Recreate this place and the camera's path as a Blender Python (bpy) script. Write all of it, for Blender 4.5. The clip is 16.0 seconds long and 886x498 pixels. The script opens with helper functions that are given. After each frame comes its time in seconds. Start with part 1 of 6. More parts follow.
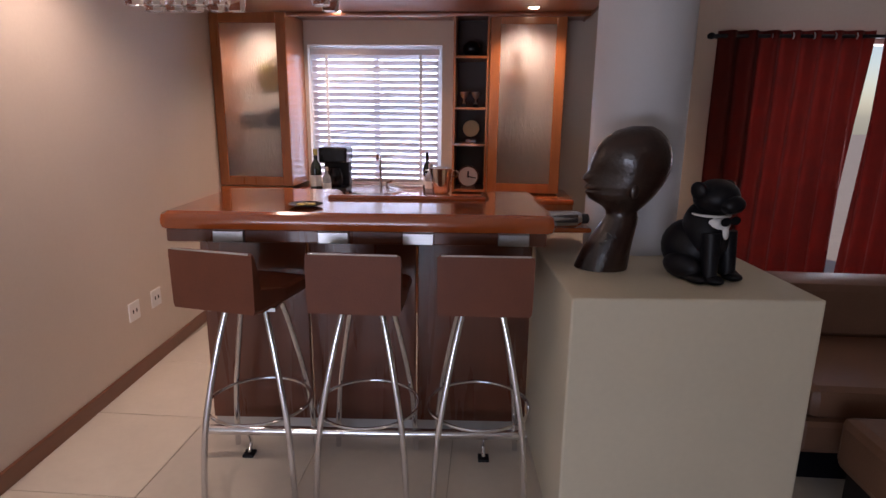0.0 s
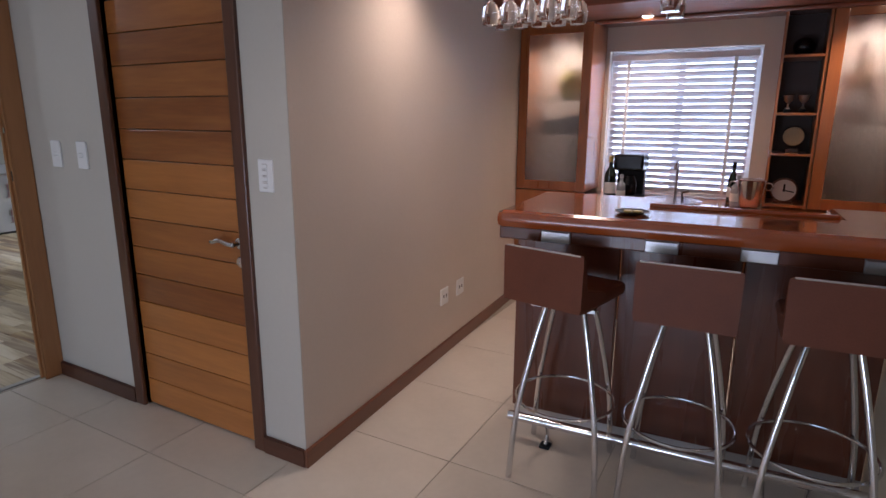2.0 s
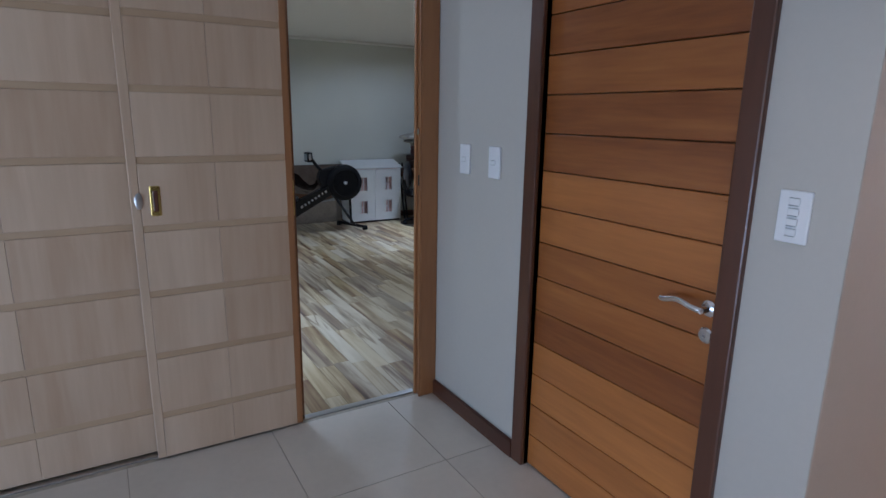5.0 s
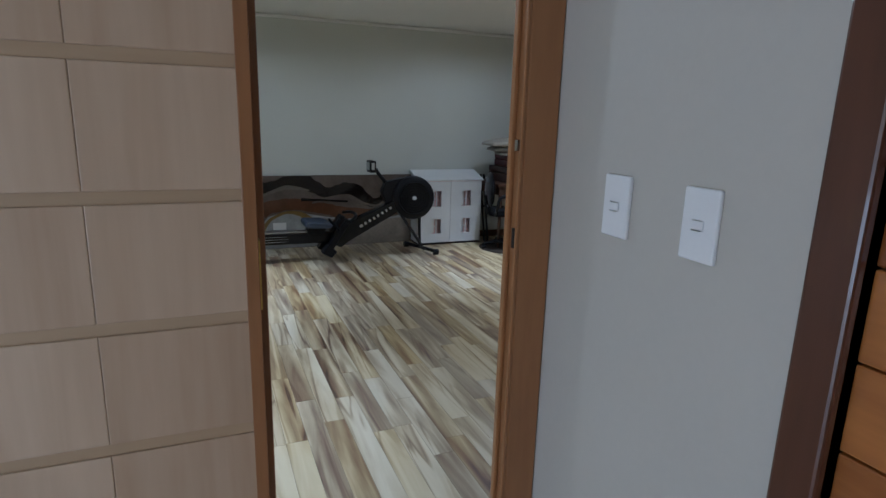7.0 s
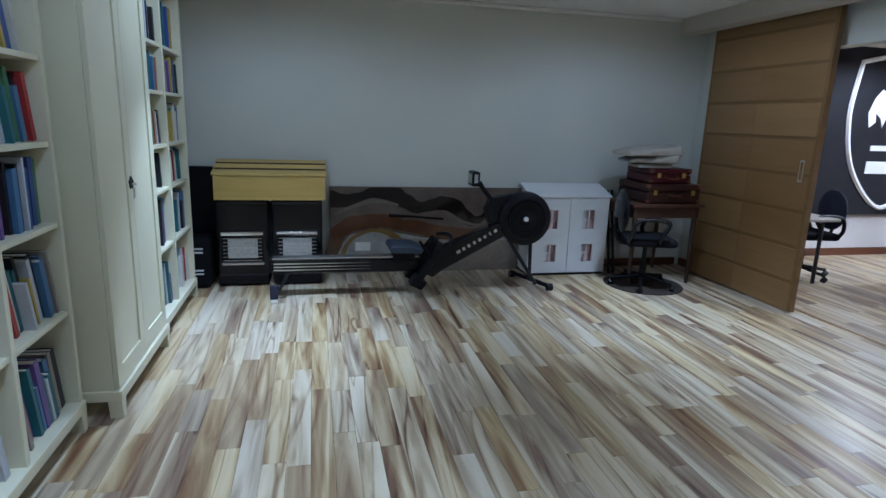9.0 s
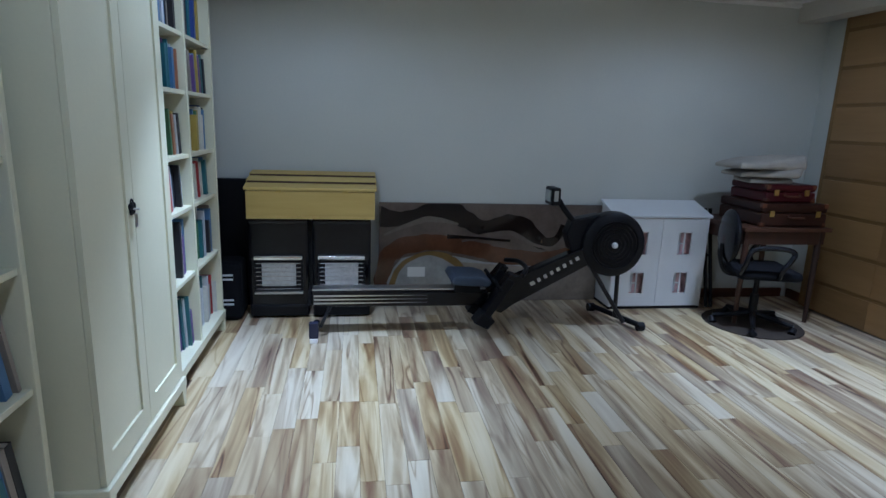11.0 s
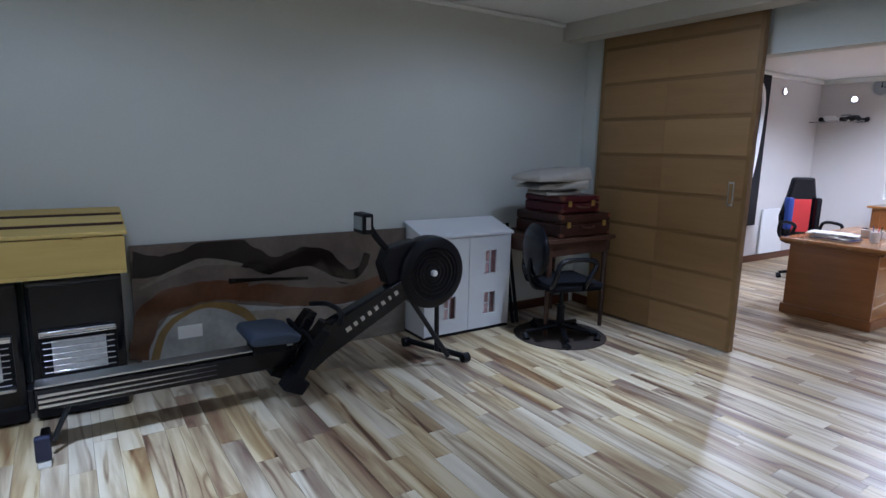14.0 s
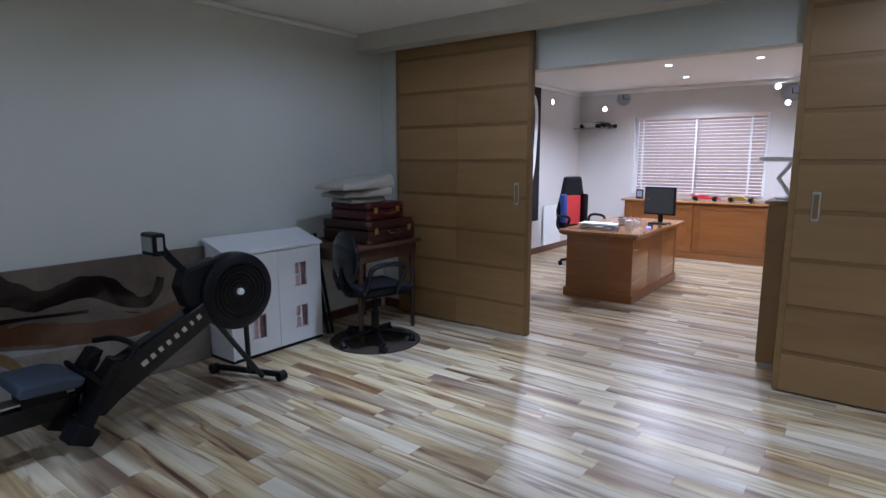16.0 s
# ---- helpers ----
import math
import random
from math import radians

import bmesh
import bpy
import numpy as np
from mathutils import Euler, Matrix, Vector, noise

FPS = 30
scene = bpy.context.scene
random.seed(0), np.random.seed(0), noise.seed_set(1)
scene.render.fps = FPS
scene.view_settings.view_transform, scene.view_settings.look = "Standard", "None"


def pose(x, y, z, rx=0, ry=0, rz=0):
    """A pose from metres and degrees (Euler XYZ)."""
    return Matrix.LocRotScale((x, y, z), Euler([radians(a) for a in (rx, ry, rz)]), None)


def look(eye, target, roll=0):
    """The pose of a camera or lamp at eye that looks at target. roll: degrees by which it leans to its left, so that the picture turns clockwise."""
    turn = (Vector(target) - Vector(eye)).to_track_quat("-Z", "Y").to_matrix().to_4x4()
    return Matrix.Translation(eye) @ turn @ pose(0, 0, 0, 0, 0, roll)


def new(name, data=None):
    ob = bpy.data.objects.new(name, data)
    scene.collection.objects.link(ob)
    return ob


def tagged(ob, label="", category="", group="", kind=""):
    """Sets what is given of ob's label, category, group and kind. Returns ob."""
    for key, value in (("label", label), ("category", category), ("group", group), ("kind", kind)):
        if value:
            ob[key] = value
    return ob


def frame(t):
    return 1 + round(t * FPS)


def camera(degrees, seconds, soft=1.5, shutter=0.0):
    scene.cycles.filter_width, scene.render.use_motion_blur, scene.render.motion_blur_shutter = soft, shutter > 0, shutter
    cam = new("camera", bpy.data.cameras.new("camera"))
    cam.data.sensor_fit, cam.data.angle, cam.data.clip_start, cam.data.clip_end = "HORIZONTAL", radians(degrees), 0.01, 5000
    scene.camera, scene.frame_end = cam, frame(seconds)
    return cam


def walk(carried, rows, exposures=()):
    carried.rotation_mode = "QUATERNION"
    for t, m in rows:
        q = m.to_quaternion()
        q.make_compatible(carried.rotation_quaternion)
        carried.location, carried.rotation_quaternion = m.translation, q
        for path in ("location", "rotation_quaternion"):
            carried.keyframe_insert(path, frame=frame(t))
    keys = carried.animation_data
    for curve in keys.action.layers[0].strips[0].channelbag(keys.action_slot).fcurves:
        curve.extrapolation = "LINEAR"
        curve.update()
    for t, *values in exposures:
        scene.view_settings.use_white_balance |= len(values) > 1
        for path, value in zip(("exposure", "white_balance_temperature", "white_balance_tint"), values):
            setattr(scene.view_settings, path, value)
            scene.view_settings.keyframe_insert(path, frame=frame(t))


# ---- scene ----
cam = camera(75.4, 16.0)
PATH = [
    (0, (-0.099, 0.172, 1.535), (-0.239, 2.112, 1.073), 0.7),
    (0.5, (-0.099, 0.173, 1.534), (-0.48, 2.081, 1.073), 0.4),
    (1, (-0.104, 0.141, 1.543), (-0.717, 1.989, 1.086), -0.1),
    (1.5, (-0.252, 0.107, 1.557), (-1.019, 1.899, 1.092), 0.3),
    (2, (-0.374, 0.043, 1.539), (-1.325, 1.755, 1.087), 0.3),
    (2.5, (-0.549, -0.03, 1.545), (-1.614, 1.605, 1.104), 0.9),
    (3, (-0.665, -0.075, 1.545), (-1.876, 1.455, 1.096), 0.6),
    (3.5, (-0.82, -0.075, 1.54), (-2.167, 1.332, 1.084), 0.5),
    (4, (-0.987, -0.03, 1.53), (-2.455, 1.252, 1.078), 0.6),
    (4.5, (-1.181, 0.108, 1.534), (-2.767, 1.24, 1.083), 0.8),
    (5, (-1.375, 0.254, 1.535), (-3.049, 1.25, 1.082), 0.9),
    (5.2, (-1.475, 0.285, 1.53), (-3.158, 1.263, 1.075), 1),
    (7.5, (-3.005, 1.06, 1.512), (-4.829, 1.75, 1.068), 1.5),
    (8, (-3.315, 1.157, 1.487), (-5.16, 1.789, 1.045), 1.4),
    (8.5, (-3.612, 1.2, 1.486), (-5.49, 1.733, 1.046), 1.8),
    (9, (-3.883, 1.211, 1.473), (-5.785, 1.644, 1.033), 2),
    (9.5, (-4.061, 1.229, 1.482), (-5.979, 1.592, 1.047), 2),
    (10, (-4.287, 1.226, 1.457), (-6.214, 1.548, 1.031), 2),
    (10.2, (-4.398, 1.213, 1.458), (-6.328, 1.511, 1.029), 2),
    (12.3, (-5.091, 1.1, 1.478), (-7.009, 1.483, 1.057), 2.4),
    (12.5, (-5.158, 1.096, 1.469), (-7.064, 1.545, 1.06), 2.3),
    (13, (-5.281, 1.093, 1.448), (-7.128, 1.757, 1.063), 2),
    (13.5, (-5.364, 1.115, 1.467), (-7.134, 1.967, 1.091), 1.6),
    (14, (-5.489, 1.053, 1.456), (-7.131, 2.14, 1.104), 1.3),
    (14.5, (-5.49, 1.073, 1.454), (-7.024, 2.31, 1.114), 0.9),
    (15, (-5.49, 1.075, 1.454), (-6.924, 2.43, 1.124), 0.5),
    (15.5, (-5.487, 1.068, 1.456), (-6.809, 2.534, 1.133), 0.1),
    (16, (-5.48, 1.042, 1.458), (-6.678, 2.611, 1.141), -0.1),
]
EXPOSURES = [(0.0, 0.2, 6650, 22), (1.5, 0.02, 6250, 18), (3.0, 0.0, 5800, 14), (4.5, 0.2, 5200, 12), (5.2, 0.24, 5300, 9), (7.5, 0.3, 5550, 7), (9.0, 0.38, 5050, 7), (13.0, 0.4, 5120, 12), (16.0, 0.28, 5280, 14)]
walk(cam, [(t, look(eye, target, roll)) for t, eye, target, roll in PATH], EXPOSURES)

# the rooms past the sliding doors are set out in a plan of their own, laid onto the house by this placing
HOUSE = Matrix()
REAR_SCALE = 1.035
REAR = Matrix.Translation((0.13, 0.10, 0)) @ Matrix.Scale(REAR_SCALE, 4)

# ---- world and light ----
world = bpy.data.worlds.new("world")
scene.world = world
world.use_nodes = True
sky = world.node_tree.nodes.new("ShaderNodeTexSky")
sky.sky_type, sky.sun_disc = "NISHITA", False
sky.sun_elevation, sky.sun_rotation = radians(48), radians(150)
world.node_tree.links.new(sky.outputs[0], world.node_tree.nodes["Background"].inputs[0])
world.node_tree.nodes["Background"].inputs[1].default_value = 0.12

sun = new("sun", bpy.data.lights.new("sun", "SUN"))
sun.data.energy, sun.data.angle, sun.data.color = 2.5, radians(0.5), (1.0, 0.95, 0.88)
sun.matrix_world = look((6, -12, 14), (0, 0, 0))


def area_lamp(name, eye, target, w, h, watts, color, site=HOUSE):
    lamp = new(name, bpy.data.lights.new(name, "AREA"))
    lamp.data.shape, lamp.data.size, lamp.data.size_y = "RECTANGLE", w, h
    lamp.data.energy, lamp.data.color = watts, color
    lamp.matrix_world = look(site @ Vector(eye), site @ Vector(target))
    return lamp


def spot_lamp(name, eye, watts, color, degrees=120, target=None, radius=0.03, blend=0.9, site=HOUSE):
    lamp = new(name, bpy.data.lights.new(name, "SPOT"))
    lamp.data.energy, lamp.data.color = watts, color
    lamp.data.spot_size, lamp.data.spot_blend, lamp.data.shadow_soft_size = radians(degrees), blend, radius
    lamp.matrix_world = look(site @ Vector(eye), site @ Vector(target or (eye[0], eye[1] + 0.001, eye[2] - 1)))
    return lamp


WARM, COOL, DAY = (1.0, 0.72, 0.5), (0.82, 0.92, 1.0), (0.78, 0.88, 1.0)
# daylight in the window openings
area_lamp("window_light_bar", (-1.02, 5.115, 1.49), (-1.02, 0, 1.49), 1.09, 1.12, 22, (0.6, 0.75, 1.0))
area_lamp("window_light_office", (-7.6, 9.87, 1.43), (-7.6, 5, 1.43), 1.86, 1.16, 7, (0.85, 0.9, 1.0), REAR)
area_lamp("window_light_curtain", (2.9, 5.16, 1.1), (2.9, 0, 1.1), 1.9, 2.0, 80, DAY)
area_lamp("window_light_living", (-1.4, -2.93, 0.52), (-3.2, 1, 0.1), 2.6, 0.95, 48, (0.68, 0.79, 1.0))
# downlights of the bar soffit, the cabinets and the rooms, with added fill
for x, y in ((-1.22, 4.55), (0.2, 4.4)):
    spot_lamp("bar_downlight_lamp", (x, y, 2.2), 36, (1.0, 0.74, 0.56), 140, None, 0.05)
for x, y in ((-1.9, 4.78), (0.17, 4.8)):
    spot_lamp("cabinet_downlight_lamp", (x, y, 2.19), 12, (1.0, 0.88, 0.78), 150)
# x -1.74 makes the wall scallop; the others are unseen fill to brighten the room
for x, y, w in ((-1.3, 3.2, 17), (-1.74, 2.6, 44), (-1.35, 1.05, 26), (1.2, 0.6, 13), (2.2, 3.9, 8)):
    spot_lamp("room_downlight_and_fill", (x, y, 2.43), w, (1.0, 0.78, 0.64), 140, None, 0.12)
GYM_LIGHTS = ((-5.3, 3.75), (-7.6, 3.6), (-5.3, 0.7), (-7.55, 0.75))
for (x, y), w in zip(GYM_LIGHTS, (120, 165, 140, 215)):
    spot_lamp("gym_downlight_beam", (x, y, 2.42), w, (0.77, 0.855, 0.995), 72, None, 0.05, 1.0, REAR)
    spot_lamp("gym_downlight_spill", (x, y, 2.415), 19, (0.77, 0.855, 0.995), 174, None, 0.05, 0.4, REAR)
# three downlights with fittings; the last is an unseen lamp added as fill
OFFICE_LIGHTS = ((-6.54, 7.75), (-7.44, 7.7), (-7.54, 8.8), (-8.6, 7.0))
for x, y in OFFICE_LIGHTS:
    spot_lamp("office_downlight_and_fill", (x, y, 2.375), 84, (0.95, 0.92, 0.95), 156, None, 0.04, 0.6, REAR)


# ---- materials ----
def shader(name, rough=0.5, metal=0.0):
    m = bpy.data.materials.new(name)
    m.use_nodes = True
    n, l = m.node_tree.nodes, m.node_tree.links
    p = n["Principled BSDF"]
    p.inputs["Roughness"].default_value, p.inputs["Metallic"].default_value = rough, metal
    return m, n, l, p


def coords(n, l, scale=(1, 1, 1), space="Object"):
    tc, mp = n.new("ShaderNodeTexCoord"), n.new("ShaderNodeMapping")
    mp.inputs["Scale"].default_value = scale
    l.new(tc.outputs[space], mp.inputs[0])
    return mp.outputs[0]


def noise_of(n, l, vec, scale, detail=3, dist=0.0):
    t = n.new("ShaderNodeTexNoise")
    t.inputs["Scale"].default_value, t.inputs["Detail"].default_value, t.inputs["Distortion"].default_value = scale, detail, dist
    l.new(vec, t.inputs["Vector"])
    return t.outputs["Fac"]


def ramp_of(n, l, fac, stops):
    r = n.new("ShaderNodeValToRGB")
    while len(r.color_ramp.elements) < len(stops):
        r.color_ramp.elements.new(0.5)
    for e, (pos, c) in zip(r.color_ramp.elements, stops):
        e.position, e.color = pos, (*c, 1)
    l.new(fac, r.inputs[0])
    return r.outputs[0]


def maths(n, l, op, a, b):
    k = n.new("ShaderNodeMath")
    k.operation = op
    for i, v in enumerate((a, b)):
        if isinstance(v, (int, float)):
            k.inputs[i].default_value = v
        else:
            l.new(v, k.inputs[i])
    return k.outputs[0]


def bump_of(n, l, p, height, strength, dist=0.01):
    b = n.new("ShaderNodeBump")
    b.inputs["Strength"].default_value, b.inputs["Distance"].default_value = strength, dist
    l.new(height, b.inputs["Height"])
    l.new(b.outputs[0], p.inputs["Normal"])


def dim(c, k):
    return tuple(v * k for v in c)


def plain(name, col, rough=0.5, metal=0.0, var=0.12, scale=6.0, bump=0.05, bscale=90.0, coat=0.0, rand=0.0, spec=0.5):
    """Paint, plastic, metal or cloth: two scales of unevenness, a little relief and uneven gloss."""
    m, n, l, p = shader(name, rough, metal)
    v = coords(n, l)
    big, fine = noise_of(n, l, v, scale, 4), noise_of(n, l, v, bscale, 3)
    f = maths(n, l, "ADD", maths(n, l, "MULTIPLY", big, 0.7), maths(n, l, "MULTIPLY", fine, 0.3))
    if rand:
        oi = n.new("ShaderNodeObjectInfo")
        f = maths(n, l, "ADD", f, maths(n, l, "MULTIPLY", maths(n, l, "SUBTRACT", oi.outputs["Random"], 0.5), rand))
    c = ramp_of(n, l, f, ((0.25, dim(col, 1 - var)), (0.75, tuple(min(1, x * (1 + var)) for x in col))))
    l.new(c, p.inputs["Base Color"])
    rr = maths(n, l, "ADD", maths(n, l, "MULTIPLY", big, 0.16), rough - 0.08)
    l.new(rr, p.inputs["Roughness"])
    p.inputs["Coat Weight"].default_value, p.inputs["Specular IOR Level"].default_value = coat, spec
    if bump:
        bump_of(n, l, p, fine, bump, 0.004)
    return m


def wood(name, dark, light, axis="x", rough=0.4, coat=0.0, grain=14.0, rand=0.5, figure=1.0):
    """Wood with grain along one axis; each piece takes its own tone."""
    m, n, l, p = shader(name, rough)
    s = {"x": (0.09, 1, 1), "y": (1, 0.09, 1), "z": (1, 1, 0.09)}[axis]
    tc, mp, oi = n.new("ShaderNodeTexCoord"), n.new("ShaderNodeMapping"), n.new("ShaderNodeObjectInfo")
    mp.inputs["Scale"].default_value = s
    l.new(tc.outputs["Object"], mp.inputs[0])
    shift = n.new("ShaderNodeCombineXYZ")
    for i in range(3):
        l.new(maths(n, l, "MULTIPLY", oi.outputs["Random"], 7.0 + 5 * i), shift.inputs[i])
    l.new(shift.outputs[0], mp.inputs["Location"])
    v = mp.outputs[0]
    a, b, c = noise_of(n, l, v, grain, 5, 0.8), noise_of(n, l, v, grain * 6, 3), noise_of(n, l, v, grain * 0.3, 2, 1.2 * figure)
    f = maths(n, l, "ADD", maths(n, l, "MULTIPLY", a, 0.5), maths(n, l, "ADD", maths(n, l, "MULTIPLY", b, 0.2), maths(n, l, "MULTIPLY", c, 0.3)))
    f = maths(n, l, "ADD", f, maths(n, l, "MULTIPLY", maths(n, l, "SUBTRACT", oi.outputs["Random"], 0.5), rand))
    mid = tuple((x + y) / 2 for x, y in zip(dark, light))
    l.new(ramp_of(n, l, f, ((0.22, dark), (0.5, mid), (0.78, light))), p.inputs["Base Color"])
    l.new(maths(n, l, "ADD", maths(n, l, "MULTIPLY", a, 0.15), rough - 0.07), p.inputs["Roughness"])
    p.inputs["Coat Weight"].default_value = coat
    p.inputs["Coat Roughness"].default_value = 0.06
    bump_of(n, l, p, b, 0.08, 0.002)
    return m


def floor_plank_material():
    """Rustic laminate: pale sapwood, brown heartwood streaks, each strip with its own mix."""
    m, n, l, p = shader("laminate", 0.3)
    tc, mp, oi, ge = (n.new("ShaderNode" + k) for k in ("TexCoord", "Mapping", "ObjectInfo", "NewGeometry"))
    mp.inputs["Scale"].default_value = (0.085, 1, 1)
    l.new(tc.outputs["Object"], mp.inputs[0])
    r = maths(n, l, "FRACT", maths(n, l, "ADD", oi.outputs["Random"], maths(n, l, "MULTIPLY", ge.outputs["Random Per Island"], 3.7)), 0)
    r2 = maths(n, l, "FRACT", maths(n, l, "MULTIPLY", r, 13.7), 0)
    shift = n.new("ShaderNodeCombineXYZ")
    for i in range(3):
        l.new(maths(n, l, "MULTIPLY", r, 17.0 + 9 * i), shift.inputs[i])
    l.new(shift.outputs[0], mp.inputs["Location"])
    v = mp.outputs[0]
    a, b, c = noise_of(n, l, v, 12, 4.0, 1.4), noise_of(n, l, v, 60, 3), noise_of(n, l, v, 5, 1.5, 1.6)
    f = maths(n, l, "ADD", maths(n, l, "MULTIPLY", a, 0.8), maths(n, l, "ADD", maths(n, l, "MULTIPLY", c, 1.0), -0.4))
    f = maths(n, l, "ADD", f, maths(n, l, "MULTIPLY", maths(n, l, "SUBTRACT", r2, 0.5), 0.2))
    f = maths(n, l, "ADD", f, maths(n, l, "MULTIPLY", maths(n, l, "SUBTRACT", b, 0.5), 0.035))
    vein = maths(n, l, "ABSOLUTE", maths(n, l, "SUBTRACT", noise_of(n, l, v, 6, 2.0, 0.9), 0.5), 0)
    thin = maths(n, l, "SUBTRACT", 1.0, maths(n, l, "MINIMUM", maths(n, l, "MULTIPLY", vein, 34.0), 1.0))
    f = maths(n, l, "SUBTRACT", f, maths(n, l, "MULTIPLY", thin, maths(n, l, "MULTIPLY", r2, 0.3)))
    col = ramp_of(n, l, f, ((0.14, (0.08, 0.045, 0.028)), (0.24, (0.2, 0.12, 0.075)), (0.37, (0.31, 0.228, 0.138)), (0.5, (0.45, 0.36, 0.228)), (0.6, (0.57, 0.485, 0.335)), (0.8, (0.66, 0.585, 0.435))))
    hue = n.new("ShaderNodeHueSaturation")
    l.new(col, hue.inputs["Color"])
    l.new(maths(n, l, "ADD", maths(n, l, "MULTIPLY", r, 0.45), 0.8), hue.inputs["Saturation"])
    l.new(hue.outputs[0], p.inputs["Base Color"])
    l.new(maths(n, l, "ADD", maths(n, l, "MULTIPLY", a, 0.14), 0.28), p.inputs["Roughness"])
    bump_of(n, l, p, b, 0.06, 0.002)
    return m


def glow(name, col, strength):
    m, n, l, p = shader(name, 0.5)
    p.inputs["Base Color"].default_value = (*col, 1)
    p.inputs["Emission Color"].default_value, p.inputs["Emission Strength"].default_value = (*col, 1), strength
    return m


def glass(name, col=(1, 1, 1), rough=0.0, frost=0.0):
    m, n, l, p = shader(name, rough)
    p.inputs["Base Color"].default_value = (*col, 1)
    p.inputs["Transmission Weight"].default_value, p.inputs["IOR"].default_value = 1.0, 1.45
    if frost:
        bump_of(n, l, p, noise_of(n, l, coords(n, l, (1, 1, 0.25)), 90, 3, 1.0), frost, 0.01)
    return m


WALL_BAR = plain("bar_wall_paint", (0.61, 0.53, 0.455), 0.75, var=0.05, scale=1.5, bump=0.12, bscale=60)
WALL_GYM = plain("gym_wall_paint", (0.59, 0.6, 0.55), 0.6, var=0.05, scale=1.2, bump=0.1, bscale=60)
WALL_PALE = plain("pale_wall_paint", (0.52, 0.49, 0.43), 0.7, var=0.04, scale=1.5, bump=0.1, bscale=60)
WALL_OFFICE = plain("office_wall_paint", (0.62, 0.6, 0.585), 0.7, var=0.04, scale=1.5, bump=0.1, bscale=60)
PLASTER = plain("dwarf_wall_plaster", (0.6, 0.55, 0.42), 0.6, var=0.06, scale=2.5, bump=0.25, bscale=40)
CEIL = plain("ceiling_paint", (0.78, 0.77, 0.74), 0.8, var=0.03, scale=1.0, bump=0.08)
COLUMN = plain("column_paint", (0.62, 0.62, 0.64), 0.6, var=0.04, scale=2.0, bump=0.1)
TILE = plain("glazed_floor_tile", (0.62, 0.57, 0.49), 0.34, var=0.08, scale=3.5, bump=0.03, bscale=30, rand=0.25)
GROUT = plain("grout", (0.42, 0.38, 0.31), 0.9, var=0.2, scale=20, bump=0.3)
PLANK = floor_plank_material()
UNDERLAY = plain("floor_joint", (0.1, 0.06, 0.035), 0.8)
BASE_WOOD = wood("baseboard_wood", (0.06, 0.018, 0.009), (0.16, 0.055, 0.025), "y", 0.35, 0.3)
BASE_WOOD_X = wood("baseboard_wood_x", (0.06, 0.018, 0.009), (0.16, 0.055, 0.025), "x", 0.35, 0.3)
FRAME_WOOD = wood("dark_frame_wood", (0.045, 0.016, 0.008), (0.11, 0.04, 0.02), "z", 0.35, 0.3)
JAMB_WOOD = wood("jamb_wood", (0.19, 0.078, 0.027), (0.35, 0.16, 0.06), "z", 0.4, 0.1)
DOOR_WOOD = wood("door_plank_wood", (0.2, 0.06, 0.014), (0.5, 0.19, 0.045), "x", 0.3, 0.25, rand=0.42)
SLIDE_WOOD = wood("sliding_panel_veneer", (0.4, 0.265, 0.16), (0.66, 0.51, 0.36), "z", 0.42, 0.0, grain=7, rand=0.2)
SLIDE_WOOD_X = wood("sliding_panel_board", (0.2, 0.112, 0.04), (0.3, 0.18, 0.07), "x", 0.45, 0.0, grain=10, rand=0.3)
SLIDE_EDGE = wood("sliding_panel_groove", (0.42, 0.29, 0.17), (0.54, 0.4, 0.25), "x", 0.5)
SLIDE_EDGE_DARK = wood("sliding_panel_groove_dark", (0.17, 0.095, 0.03), (0.26, 0.155, 0.055), "x", 0.5)
BAR_WOOD = wood("bar_top_wood", (0.27, 0.052, 0.013), (0.46, 0.115, 0.028), "x", 0.16, 0.9, grain=7, rand=0.1)
BAR_PANEL = wood("bar_panel_wood", (0.085, 0.022, 0.011), (0.17, 0.05, 0.022), "z", 0.28, 0.5, grain=8, rand=0.2)
CAB_WOOD = wood("bar_cabinet_wood", (0.22, 0.06, 0.016), (0.42, 0.14, 0.04), "z", 0.3, 0.4, rand=0.2)
CAB_DARK = plain("cabinet_inside", (0.05, 0.02, 0.014), 0.5)
SOFFIT_WOOD = wood("soffit_wood", (0.17, 0.04, 0.015), (0.32, 0.09, 0.03), "x", 0.3, 0.4, rand=0.2)
CHROME = plain("chrome", (0.72, 0.72, 0.74), 0.16, 1.0, var=0.05, bump=0.0)
STEEL = plain("brushed_steel", (0.55, 0.55, 0.55), 0.34, 1.0, var=0.08, bump=0.04)
LEATHER = plain("brown_leather", (0.15, 0.048, 0.025), 0.5, spec=0.3, var=0.15, scale=9, bump=0.25, bscale=140)
SOFA_LEATHER = plain("sofa_leather", (0.17, 0.085, 0.05), 0.45, var=0.18, scale=5, bump=0.3, bscale=120)
BLACK = plain("black_plastic", (0.006, 0.006, 0.008), 0.42, var=0.2, bump=0.1, spec=0.22)
BLACK_GLOSS = plain("black_gloss", (0.005, 0.005, 0.007), 0.2, spec=0.35, var=0.1, bump=0.02)
BLACK_CLOTH = plain("black_cloth", (0.006, 0.006, 0.008), 0.9, spec=0.2, var=0.2, bump=0.4, bscale=200)
DARKMETAL = plain("dark_metal", (0.03, 0.03, 0.034), 0.4, 0.6)
WHITE = plain("white_plastic", (0.78, 0.78, 0.77), 0.35, var=0.03, bump=0.02)
WHITE_PAINT = plain("white_paint", (0.76, 0.77, 0.78), 0.45, var=0.04, bump=0.05)
